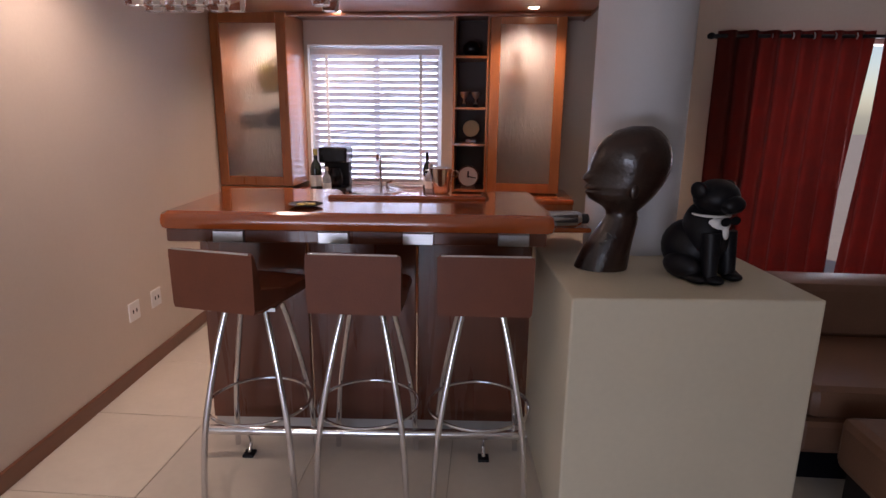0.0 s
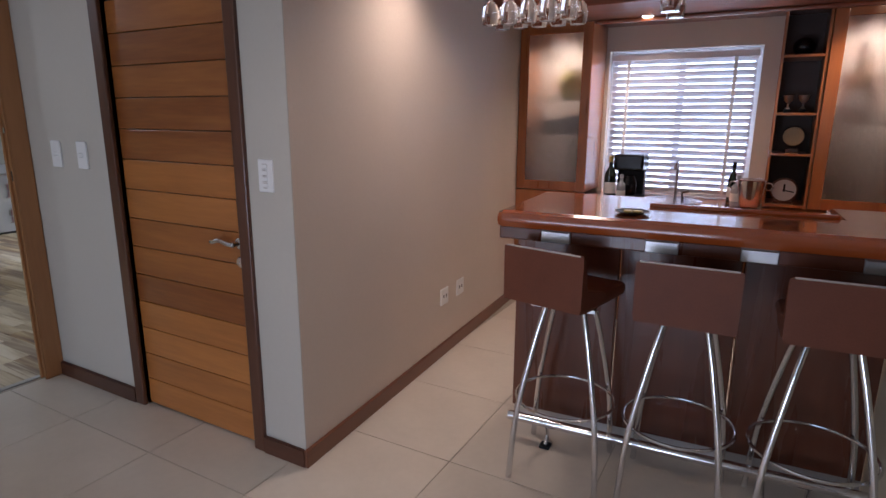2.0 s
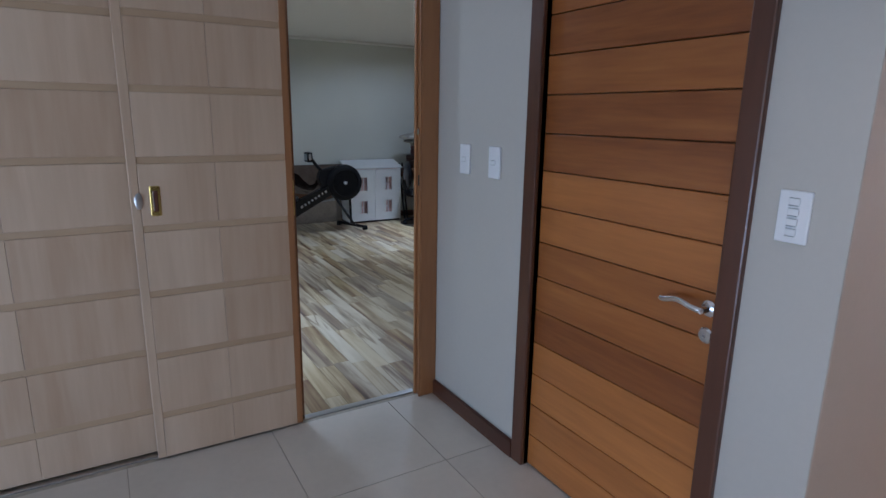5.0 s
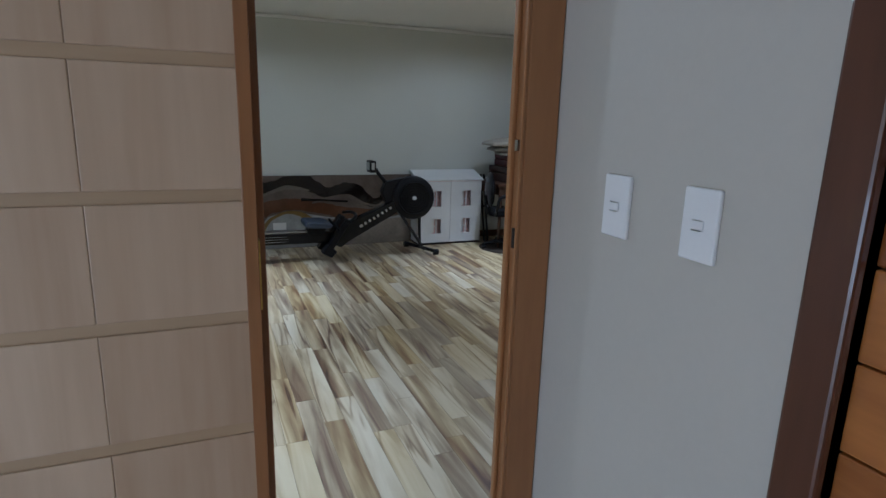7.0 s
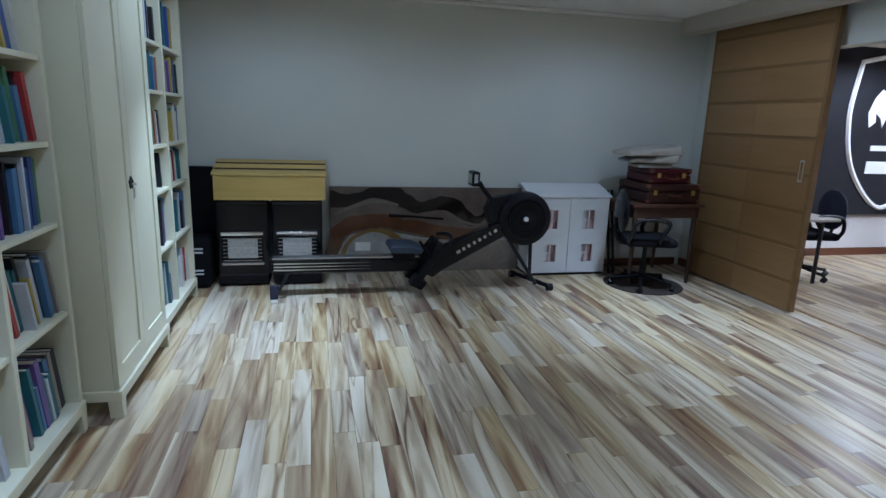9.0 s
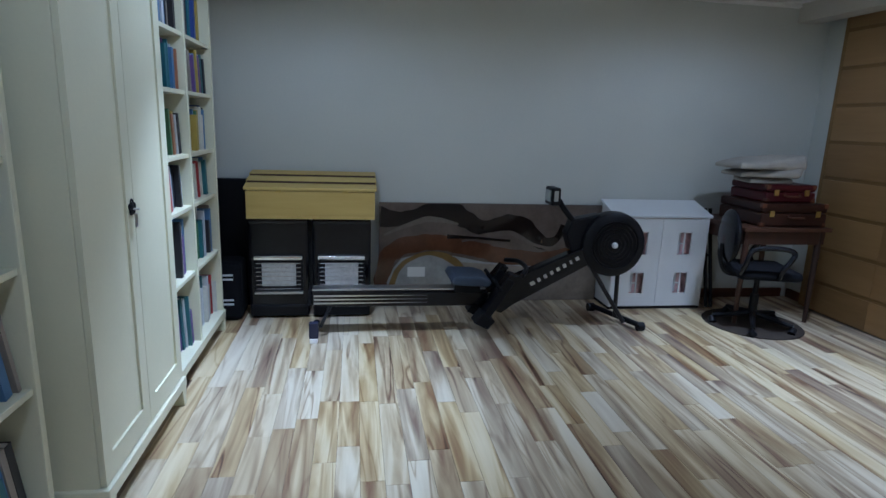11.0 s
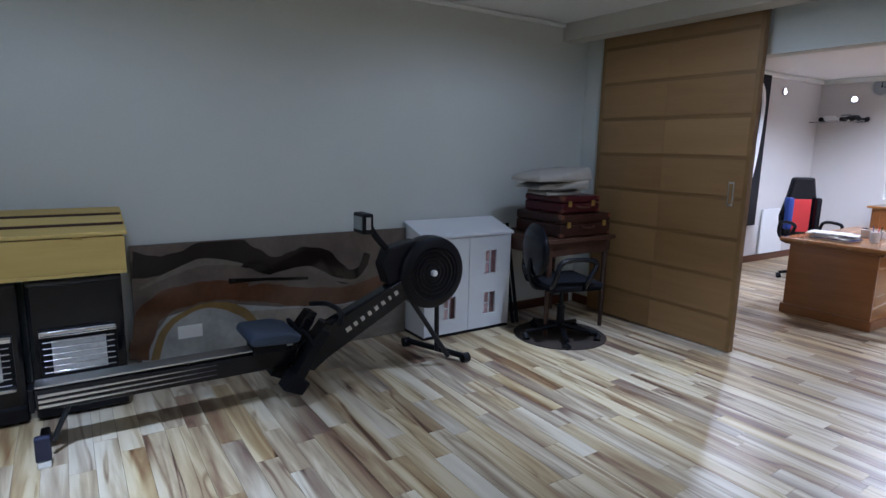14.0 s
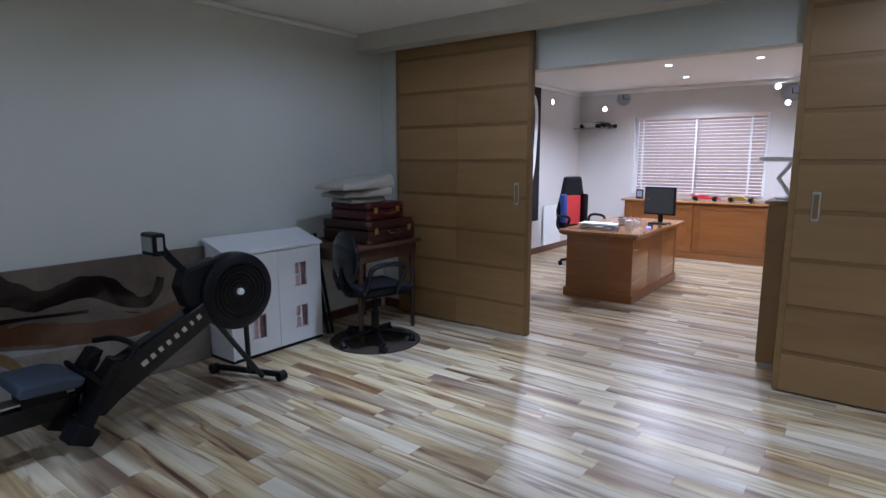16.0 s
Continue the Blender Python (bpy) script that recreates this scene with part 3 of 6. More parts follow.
switch_plate(-3.70, 1.76, 1.335, 0.085, 0.14, 1, "white single light switch on the pale wall")
switch_plate(-3.46, 1.76, 1.335, 0.085, 0.14, 1, "white single light switch on the pale wall")
switch_plate(-2.157, 1.76, 1.298, 0.082, 0.135, 4, "white switch plate with four narrow rockers")
for y in (3.17, 3.42):
    s = thing("wall_socket", "white wall socket low on the beige wall", "socket", pose(-2.0205 - 0.0593 * (y - 1.76), y, 0.4, 0, 0, 3.4))
    part("plate", boxes(((0, -0.055, -0.055), (0.01, 0.055, 0.055)), bev=0.004), WHITE, s)
    for dy in (-0.018, 0.018):
        part("socket_hole", boxes(((0.0095, dy - 0.006, -0.01), (0.011, dy + 0.006, 0.012))), BLACK, s)


# ---- windows and blinds ----
def window(name, x0, x1, z0, z1, y, label):
    w = tagged(thing(name, label, "window"), kind="structure")
    for lo, hi in (((x0, y, z0), (x0 + 0.05, y + 0.05, z1)), ((x1 - 0.05, y, z0), (x1, y + 0.05, z1)), ((x0 + 0.05, y, z1 - 0.05), (x1 - 0.05, y + 0.05, z1)), ((x0 + 0.05, y, z0), (x1 - 0.05, y + 0.05, z0 + 0.05)), (((x0 + x1) / 2 - 0.025, y, z0 + 0.05), ((x0 + x1) / 2 + 0.025, y + 0.05, z1 - 0.05))):
        part("window_frame", boxes((lo, hi), bev=0.004), WHITE_PAINT, w)
    for a, b in ((x0 + 0.05, (x0 + x1) / 2 - 0.025), ((x0 + x1) / 2 + 0.025, x1 - 0.05)):
        p = part("pane", boxes(((a, y + 0.02, z0 + 0.05), (b, y + 0.026, z1 - 0.05))), CLEAR, w)
        p.visible_shadow = False


def blind(x0, x1, z0, z1, y, pitch, tilt, slat_mat, tapes, label):
    b = thing("venetian_blind", label, "blind")
    part("head_rail", boxes(((x0, y - 0.03, z1 - 0.05), (x1, y + 0.02, z1)), bev=0.004), slat_mat, b)
    part("bottom_rail", boxes(((x0, y - 0.025, z0), (x1, y + 0.02, z0 + 0.018)), bev=0.004), slat_mat, b)
    w = x1 - x0 - 0.02
    mesh = finish("slat", box(bmesh.new(), (-w / 2, -0.024, -0.0014), (w / 2, 0.024, 0.0014), 0.0008, pose(0, 0, 0, tilt)), slat_mat)
    for i in range(int((z1 - z0 - 0.07) / pitch) + 1):
        piece("slat", mesh, b, ((x0 + x1) / 2, y, z0 + 0.03 + i * pitch))
    for x in tapes:
        part("ladder_tape", boxes(((x - 0.012, y - 0.0275, z0 + 0.02), (x + 0.012, y - 0.0265, z1 - 0.05))), WHITE, b)


window("window_1", WX0, WX1, WZ0, WZ1, 5.05, "white window behind the bar blind")
blind(WX0 + 0.025, WX1 - 0.02, WZ0 + 0.01, WZ1 - 0.03, 4.985, 0.05, -54, BLIND_WHITE, (WX0 + 0.16, WX1 - 0.17), "white venetian blind with tilted slats in the bar window")
site = REAR
window("window_2", VX0, VX1, VZ0, VZ1, 9.80, "office window behind a pale blind")
blind(VX0 + 0.075, VX1 - 0.02, VZ0 + 0.01, VZ1, 9.72, 0.047, -56, BLIND_WOOD, (VX0 + 0.16, (VX0 + VX1) / 2, VX1 - 0.2), "beige wooden venetian blind with tilted slats in the office")

site = HOUSE


# ---- the bar ----
def bar():
    c = thing("bar_counter", "varnished reddish wooden bar counter with a thick rounded edge", "bar counter", Matrix.Translation((-0.6, 2.63, 0)) @ pose(0, 0, 0, 0, 0, 3.4) @ Matrix.Translation((0.6, -2.63, 0)))
    part("worktop", prism([(-1.36, 2.27), (0.155, 2.27), (0.155, 3.0), (-0.1, 3.0), (-0.1, 2.68), (-0.78, 2.68), (-0.78, 3.0), (-1.36, 3.0)], "z", 1.085, 1.16, 0.028), BAR_WOOD, c, "glossy red-brown bar top")
    part("end_leaf", box(bmesh.new(), (0.156, 2.56, 1.04), (0.36, 3.0, 1.062), 0.008), BAR_WOOD, c)
    part("inner_ledge", box(bmesh.new(), (-0.79, 2.655, 1.156), (-0.09, 2.69, 1.176), 0.008), BAR_WOOD, c)
    part("fascia", boxes(((-1.36, 2.33, 1.03), (0.13, 2.36, 1.085)), bev=0.006), BAR_PANEL, c)
    for x0, x1 in ((-1.39, -0.9), (-0.894, -0.4), (-0.394, 0.13)):
        part("front_panel", boxes(((x0, 2.68, 0.07), (x1, 2.71, 0.99)), bev=0.006), BAR_PANEL, c)
    part("side_panel", boxes(((-1.39, 2.71, 0.0), (-1.36, 3.0, 1.085)), bev=0.004), BAR_PANEL, c)
    part("top_rail", boxes(((-1.36, 2.66, 0.99), (0.13, 2.71, 1.085))), BAR_PANEL, c)
    part("kick_plate", boxes(((-1.38, 2.685, 0.0), (0.13, 2.70, 0.069))), STEEL, c, "brushed steel kick plate")
    for x in (-1.11, -0.7, -0.37, 0.0):
        part("steel_spacer", boxes(((x - 0.06, 2.312, 1.034), (x + 0.06, 2.3295, 1.08)), bev=0.003), STEEL, c, "square brushed steel spacer")
    rail = part("foot_rail", tube([(-1.34, 2.48, 0.12), (0.11, 2.48, 0.12)], 0.022, 16), CHROME, c, "chrome foot rail")
    for x in (-1.15, -0.08):
        part("rail_bracket", tube(arc([(x, 2.48, 0.1), (x, 2.5, 0.05), (x, 2.47, 0.012)]), 0.009), CHROME, rail)
        part("bracket_foot", boxes(((x - 0.025, 2.445, 0.0), (x + 0.025, 2.5, 0.012)), bev=0.003), BLACK, rail)


bar()


def stool(m, label, swivel=0):
    """A stool whose bucket seat is turned over its legs by swivel degrees."""
    s = thing("bar_stool", label, "bar stool", m, "stools at the bar")
    turn = pose(0, 0, 0, 0, 0, swivel)
    # bucket seat: outline of the shell bent round the back
    n = 22
    bm = bmesh.new()
    rows = []
    for z, grow in ((0.818, 0.965), (0.834, 0.995), (0.93, 1.005), (1.028, 1.01), (1.04, 1.0)):
        row = []
        for thick in (0.0, 0.03):
            pts = []
            for k in range(n + 1):
                a = math.pi * (k / n)
                u = -math.cos(a)
                x = 0.172 * max(-1, min(1, 1.35 * u)) * grow
                y = -0.19 - 0.06 * min(1, math.sin(a) * 1.6) + (0.15 if k in (0, n) else 0.0)
                x -= thick * max(-1, min(1, 1.6 * u)) * 0.7
                y += thick * (1 if 0 < k < n else 0)
                pts.append(bm.verts.new((x, y, z - (z - 0.818) * 0.8 * abs(u) ** 24)))
            row.append(pts)
        rows.append(row)
    for a, b in zip(rows, rows[1:]):
        for t in (0, 1):
            for k in range(n):
                bm.faces.new((a[t][k], a[t][k + 1], b[t][k + 1], b[t][k]))
        for k in (0, n):
            bm.faces.new((a[0][k], b[0][k], b[1][k], a[1][k]))
    for r in (rows[0], rows[-1]):
        for k in range(n):
            bm.faces.new((r[0][k], r[0][k + 1], r[1][k + 1], r[1][k]))
    bm.transform(turn)
    part("backrest", bm, LEATHER, s, "brown leather wraparound back")
    part("back_trim", tube([turn @ Vector((-0.16, -0.248, 1.042)), turn @ Vector((0.16, -0.248, 1.042))], 0.004, 8), CHROME, s)
    part("seat", box(bmesh.new(), (-0.165, -0.2, 0.795), (0.165, 0.2, 0.855), 0.025, turn), LEATHER, s)
    part("seat_plate", boxes(((-0.13, -0.14, 0.782), (0.13, 0.14, 0.796))), CHROME, s)
    for sx in (-1, 1):
        for sy in (-1, 1):
            part("leg", tube(arc([(0.075 * sx, 0.09 * sy, 0.785), (0.115 * sx, 0.13 * sy, 0.6), (0.165 * sx, 0.175 * sy, 0.3), (0.185 * sx, 0.195 * sy, 0.0)]), 0.0125, 12), CHROME, s)
    part("foot_ring", tube(ring((0, 0, 0.335), 0.212, 36), 0.007, 8, closed=True), CHROME, s)
    return s


for x, y, a, turned in ((-1.03, 2.34, 4, -15), (-0.565, 2.36, 1, 0), (-0.1, 2.39, 3, 0)):
    stool(pose(x, y, 0, 0, 0, a), "brown leather bar stool with curved chrome legs, " + ("seat swivelled" if turned else "tucked under the bar"), turned)

def bottle(x, y, z, h, r, material, label, cap):
    b = thing("bottle", label, "bottle", pose(x, y, z))
    part("body", lathe([(r * 0.9, 0), (r, 0.008), (r, h * 0.55), (r * 0.8, h * 0.66), (r * 0.35, h * 0.75), (r * 0.33, h * 0.93)], 20), material, b)
    part("cap", lathe([(r * 0.37, h * 0.86), (r * 0.4, h * 0.9), (r * 0.4, h * 0.99), (r * 0.3, h)], 16), cap, b)
    part("label", lathe([(r * 1.01, h * 0.16), (r * 1.015, h * 0.17), (r * 1.015, h * 0.4), (r * 1.01, h * 0.41)], 20), PAPER, b)


# back counter, cabinets and soffit
bc = thing("back_counter", "low wooden back counter with an inset round sink behind the bar", "counter")
part("worktop", box(bmesh.new(), (-1.598, 4.36, 0.89), (0.55, 4.979, 0.93), 0.01), BAR_WOOD, bc)
part("front_board", boxes(((-1.598, 4.42, 0), (0.55, 4.44, 0.89))), CAB_WOOD, bc)
sk = part("sink", lathe([(0.001, 0.9315), (0.12, 0.9315), (0.17, 0.935), (0.2, 0.942), (0.215, 0.939), (0.22, 0.931)], 32, pose(-0.96, 4.62, 0)), CHROME, bc, "round steel sink")
part("tap_pillar", tube(arc([(-0.96, 4.86, 0.93), (-0.96, 4.86, 1.14), (-0.96, 4.83, 1.2), (-0.96, 4.76, 1.2), (-0.96, 4.73, 1.16)]), 0.012), CHROME, bc, "chrome swan-neck tap")
part("tap_lever", tube([(-0.91, 4.86, 0.93), (-0.91, 4.86, 0.97), (-0.86, 4.84, 0.985)], 0.009), CHROME, bc)


def bar_cabinet(x0, x1, y0, z0, z1, label, shelf_z, to_floor):
    c = thing("bar_cabinet", label, "cabinet")
    f = 0.075
    part("body", boxes(((x0, y0 + 0.022, z0), (x0 + 0.02, 4.98, z1)), ((x1 - 0.02, y0 + 0.022, z0), (x1, 4.98, z1)), ((x0 + 0.02, y0 + 0.022, z0), (x1 - 0.02, 4.98, z0 + 0.02)), ((x0 + 0.02, 4.96, z0 + 0.02), (x1 - 0.02, 4.979, z1))), CAB_WOOD, c)
    d = part("door", boxes(((x0, y0, z0), (x0 + f, y0 + 0.022, z1)), ((x1 - f, y0, z0), (x1, y0 + 0.022, z1)), ((x0 + f, y0, z1 - f), (x1 - f, y0 + 0.022, z1)), ((x0 + f, y0, z0), (x1 - f, y0 + 0.022, z0 + f)), bev=0.004), CAB_WOOD, c)
    part("pane", boxes(((x0 + f - 0.005, y0 + 0.008, z0 + f - 0.005), (x1 - f + 0.005, y0 + 0.013, z1 - f + 0.005))), FROST, d, "frosted glass pane")
    for z in shelf_z:
        part("shelf", boxes(((x0 + 0.02, y0 + 0.06, z), (x1 - 0.02, 4.955, z + 0.012))), CLEAR, c).visible_shadow = False
    part("inner_back", boxes(((x0 + 0.02, 4.955, z0 + 0.02), (x1 - 0.02, 4.96, z1))), WALL_BAR, c)
    if to_floor:
        part("lower_door", boxes(((x0, y0, 0.07), (x1, y0 + 0.022, z0 - 0.006)), bev=0.004), CAB_WOOD, c)
        part("plinth", boxes(((x0, y0 + 0.03, 0), (x1, y0 + 0.04, 0.07))), STEEL, c)
    return c


bar_cabinet(-2.18, -1.6, 4.55, 0.96, 2.24, "tall reddish wood bar cabinet with a frosted glass door, lit inside", (1.4, 1.66, 1.95), True)
bar_cabinet(-0.09, 0.46, 4.6, 0.94, 2.24, "reddish wood wall cabinet with a frosted glass door, lit inside", (1.5,), False)
VASE = plain("mustard_glaze", (0.55, 0.42, 0.12), 0.3)
vs = single("round_vase", lathe([(0.05, 0), (0.08, 0.02), (0.12, 0.11), (0.1, 0.19), (0.05, 0.23), (0.055, 0.25)], 24), VASE, "round mustard vase behind the frosted glass", "vase", pose(-1.8, 4.76, 1.672))
for i, (x, z, n) in enumerate(((-1.98, 1.412, 8), (-1.78, 1.412, 11))):
    for k in range(n):
        single("plate", lathe([(0.05, 0), (0.08, 0.004), (0.095, 0.012), (0.09, 0.012), (0.05, 0.005)], 20), WHITE, "white plate in a stack behind the frosted glass", "plate", pose(x, 4.76, z + 0.0135 * k), "stacked plates")
bottle(0.12, 4.8, 1.512, 0.5, 0.085, plain("amber_decanter", (0.4, 0.26, 0.16), 0.2, coat=0.5), "tall amber decanter behind the frosted glass", CHROME)
bottle(0.28, 4.82, 0.96, 0.36, 0.06, plain("pale_bottle", (0.35, 0.34, 0.32), 0.2, coat=0.5), "pale bottle behind the frosted glass", CHROME)
sh = thing("display_niche", "narrow dark open shelf column with wooden edges", "shelf")
part("back", boxes(((-0.35, 4.955, 0.94), (-0.1, 4.979, 2.24))), CAB_DARK, sh)
for x in (-0.36, -0.112):
    part("side", boxes(((x, 4.61, 0.935), (x + 0.018, 4.979, 2.24)), bev=0.002), CAB_WOOD, sh)
NICHE = (0.94, 1.29, 1.56, 1.93)
for z in NICHE:
    part("shelf", boxes(((-0.342, 4.615, z), (-0.112, 4.955, z + 0.018)), bev=0.002), CAB_WOOD, sh)
so = tagged(thing("bar_soffit", "dark red wooden soffit over the bar with downlights", "soffit"), kind="structure")
part("board", boxes(((-2.15, 3.95, 2.245), (0.62, 4.979, 2.285))), SOFFIT_WOOD, so)
part("fascia", boxes(((-2.145, 3.92, 2.235), (0.64, 3.95, 2.40)), ((0.62, 3.95, 2.235), (0.64, 4.98, 2.40)), bev=0.006), SOFFIT_WOOD, so)
part("trim", boxes(((-1.6, 4.58, 2.215), (0.62, 4.61, 2.244)), bev=0.008), SOFFIT_WOOD, so)


def downlight(x, y, z, bulb, r=0.036):
    d = thing("downlight", "small round recessed ceiling downlight, lit", "ceiling light", pose(x, y, z))
    part("bezel", lathe([(r, -0.002), (r + 0.012, -0.004), (r + 0.016, -0.001), (r + 0.016, 0.0)], 24), CHROME, d)
    part("bulb", lathe([(0.001, -0.008), (r * 0.6, -0.007), (r * 0.95, -0.004), (r * 0.95, -0.001)], 20), bulb, d)


for x, y in ((-1.22, 4.55), (0.2, 4.4)):
    downlight(x, y, 2.244, BULB)
site = REAR
for x, y in GYM_LIGHTS:
    downlight(x, y, GC, BULB_COOL)
for x, y in OFFICE_LIGHTS[:3]:
    downlight(x, y, FC, BULB_COOL, 0.032)
site = HOUSE

# hanging glass rack
rk = thing("glass_rack", "chrome rack of upside-down wine glasses hanging over the bar", "glass rack")
for y in (2.5, 2.56, 2.64, 2.7):
    part("rail", tube([(-1.62, y, 2.12), (-0.6, y, 2.12)], 0.005, 8), CHROME, rk)
for x in (-1.6, -0.65):
    part("hanger", tube([(x, 2.6, 2.115), (x, 2.6, H)], 0.006, 8), CHROME, rk)
    part("cross_bar", tube([(x, 2.46, 2.125), (x, 2.74, 2.125)], 0.006, 8), CHROME, rk)
gb = lathe([(0.033, 0.0), (0.034, 0.0), (0.04, 0.04), (0.036, 0.075), (0.018, 0.098), (0.005, 0.105), (0.004, 0.175), (0.03, 0.183), (0.032, 0.186)], 20)
glass_mesh = finish("wine_glass", gb, CLEAR)
for x in (-1.52, -1.43, -1.34, -1.25, -1.16, -0.76):
    for y in (2.53, 2.67):
        g = new("wine_glass", glass_mesh)
        g.location = (x, y, 1.938)
        tagged(g, "clear stemmed wine glass hanging upside down from the rack", "wine glass", "glasses on the rack")


GREEN_GLASS = plain("dark_green_glass", (0.01, 0.02, 0.014), 0.08, coat=0.5, bump=0)
bottle(-1.38, 4.45, 0.93, 0.33, 0.042, GREEN_GLASS, "dark green sparkling wine bottle with a gold neck", BRASS)
bottle(-1.29, 4.42, 0.93, 0.2, 0.032, plain("clear_spirit", (0.3, 0.32, 0.34), 0.08, coat=0.5, bump=0), "small clear spirit bottle on the back counter", STEEL)
bottle(-0.56, 4.72, 0.93, 0.3, 0.035, GREEN_GLASS, "slim dark bottle beside the sink", BLACK)
bottle(-0.52, 4.6, 0.93, 0.22, 0.045, plain("glass_decanter", (0.35, 0.35, 0.37), 0.08, coat=0.5, bump=0), "clear glass decanter beside the sink", STEEL)
cm = thing("coffee_machine", "black coffee machine on the back counter", "coffee machine", pose(-1.27, 4.62, 0.93))
part("base", box(bmesh.new(), (-0.1, -0.1, 0), (0.1, 0.12, 0.03), 0.01), BLACK, cm)
part("column", box(bmesh.new(), (-0.1, 0.02, 0.03), (0.1, 0.12, 0.24), 0.01), BLACK, cm)
part("head", box(bmesh.new(), (-0.11, -0.1, 0.22), (0.11, 0.12, 0.34), 0.015), BLACK_GLOSS, cm)
part("jug", lathe([(0.05, 0.032), (0.065, 0.06), (0.065, 0.13), (0.045, 0.18)], 20, pose(0, -0.04, 0)), BLACK_GLOSS, cm)
bk = thing("ice_bucket", "polished steel ice bucket beside the sink", "ice bucket", pose(-0.44, 4.58, 0.93))
part("cup", lathe([(0.05, 0), (0.07, 0.01), (0.085, 0.1), (0.095, 0.19), (0.1, 0.195), (0.09, 0.19)], 28), CHROME, bk)
for s in (-1, 1):
    part("handle", tube(ring((0.11 * s, 0, 0.15), 0.025, 16, "y"), 0.005, 8, closed=True), CHROME, bk)


def clock_thing(name, x, y, z, r, face, rim, label, turn=0):
    c = thing(name, label, "clock", pose(x, y, z, 0, 0, turn))
    part("case", lathe([(r * 0.95, 0), (r, 0.005), (r, 0.025), (r * 0.9, 0.03), (r * 0.88, 0.022)], 32, pose(0, 0, 0, 90)), rim, c)
    part("face", lathe([(0.001, 0.0225), (r * 0.87, 0.0225), (r * 0.87, 0.0215)], 32, pose(0, 0, 0, 90)), face, c)
    part("hour_hand", boxes(((-0.006, -0.026, -0.01), (0.006, -0.0245, r * 0.5))), BLACK, c)
    part("minute_hand", box(bmesh.new(), (-0.004, -0.028, -0.01), (0.004, -0.0265, r * 0.72), 0, pose(0, 0, 0, 0, 100)), BLACK, c)
    return c


nc = clock_thing("mantel_clock", -0.235, 4.72, 1.05, 0.085, PAPER, BASE_WOOD, "small wooden clock with a pale oval face")
part("foot", boxes(((-0.06, -0.03, -0.093), (0.06, 0.03, -0.075)), bev=0.004), BASE_WOOD, nc)
for x in (-0.28, -0.19):
    tr = thing("trophy_cup", "small pale trophy cup on the shelf", "trophy", pose(x, 4.75, 1.578))
    part("base", boxes(((-0.022, -0.022, 0), (0.022, 0.022, 0.025)), bev=0.003), BLACK, tr)
    part("cup", lathe([(0.018, 0.025), (0.006, 0.04), (0.006, 0.06), (0.025, 0.08), (0.034, 0.115), (0.03, 0.115)], 16), STEEL, tr)
pl = thing("round_plaque", "round pale plaque on a small stand", "plaque", pose(-0.22, 4.75, 1.308))
part("disc", lathe([(0.001, 0), (0.06, 0), (0.065, 0.008), (0.06, 0.014), (0.001, 0.014)], 28, pose(0, 0, 0.11, 80)), plain("aged_ivory", (0.5, 0.38, 0.22), 0.5), pl)
part("stand", boxes(((-0.04, -0.03, 0), (0.04, 0.02, 0.03)), bev=0.004), BASE_WOOD, pl)
hb = thing("dark_helmet", "small dark ornamental helmet on the top shelf", "ornament", pose(-0.23, 4.76, 1.948))
bmh = bmesh.new()
blob(bmh, (0, 0, 0.06), (0.07, 0.07, 0.06))
part("shell", bmh, BLACK_GLOSS, hb)
part("brim", boxes(((-0.075, -0.08, 0.0), (0.075, 0.07, 0.012)), bev=0.004), BLACK, hb)
# bottles on the counter top: small dark dish, chrome shaker lying on the ledge
ds = thing("trinket_dish", "small dark trinket dish on the bar top", "dish", pose(-0.82, 2.42, 1.16))
part("bowl", lathe([(0.03, 0), (0.05, 0.004), (0.07, 0.012), (0.066, 0.013), (0.04, 0.006)], 20), BLACK, ds)
part("bits", boxes(((-0.03, -0.02, 0.006), (0.0, 0.02, 0.014)), ((0.005, -0.01, 0.006), (0.04, 0.012, 0.015)), bev=0.002), BRASS, ds)
sk2 = thing("cocktail_shaker", "chrome cylinder lying on the end of the bar", "shaker", pose(0.245, 2.63, 1.099, 0, 90, 8))
part("body", lathe([(0.03, -0.1), (0.036, -0.095), (0.036, 0.05), (0.026, 0.07)], 24), CHROME, sk2)
part("cap", lathe([(0.022, 0.071), (0.022, 0.1), (0.014, 0.106)], 20), DARKMETAL, sk2)

# ---- dwarf wall, column and ornaments ----
structure("dwarf_wall", box(bmesh.new(), (0, 0, 0), (0.84, 1.08, 0.95), 0.008, None), PLASTER, "cream plastered dwarf wall beside the bar").matrix_world = pose(0.195, 1.985, 0, 0, 0, 4.6)
structure("column", lathe([(0.2, 0.951), (0.2, H)], 48, pose(0.56, 2.8, 0)), COLUMN, "round pale grey column")


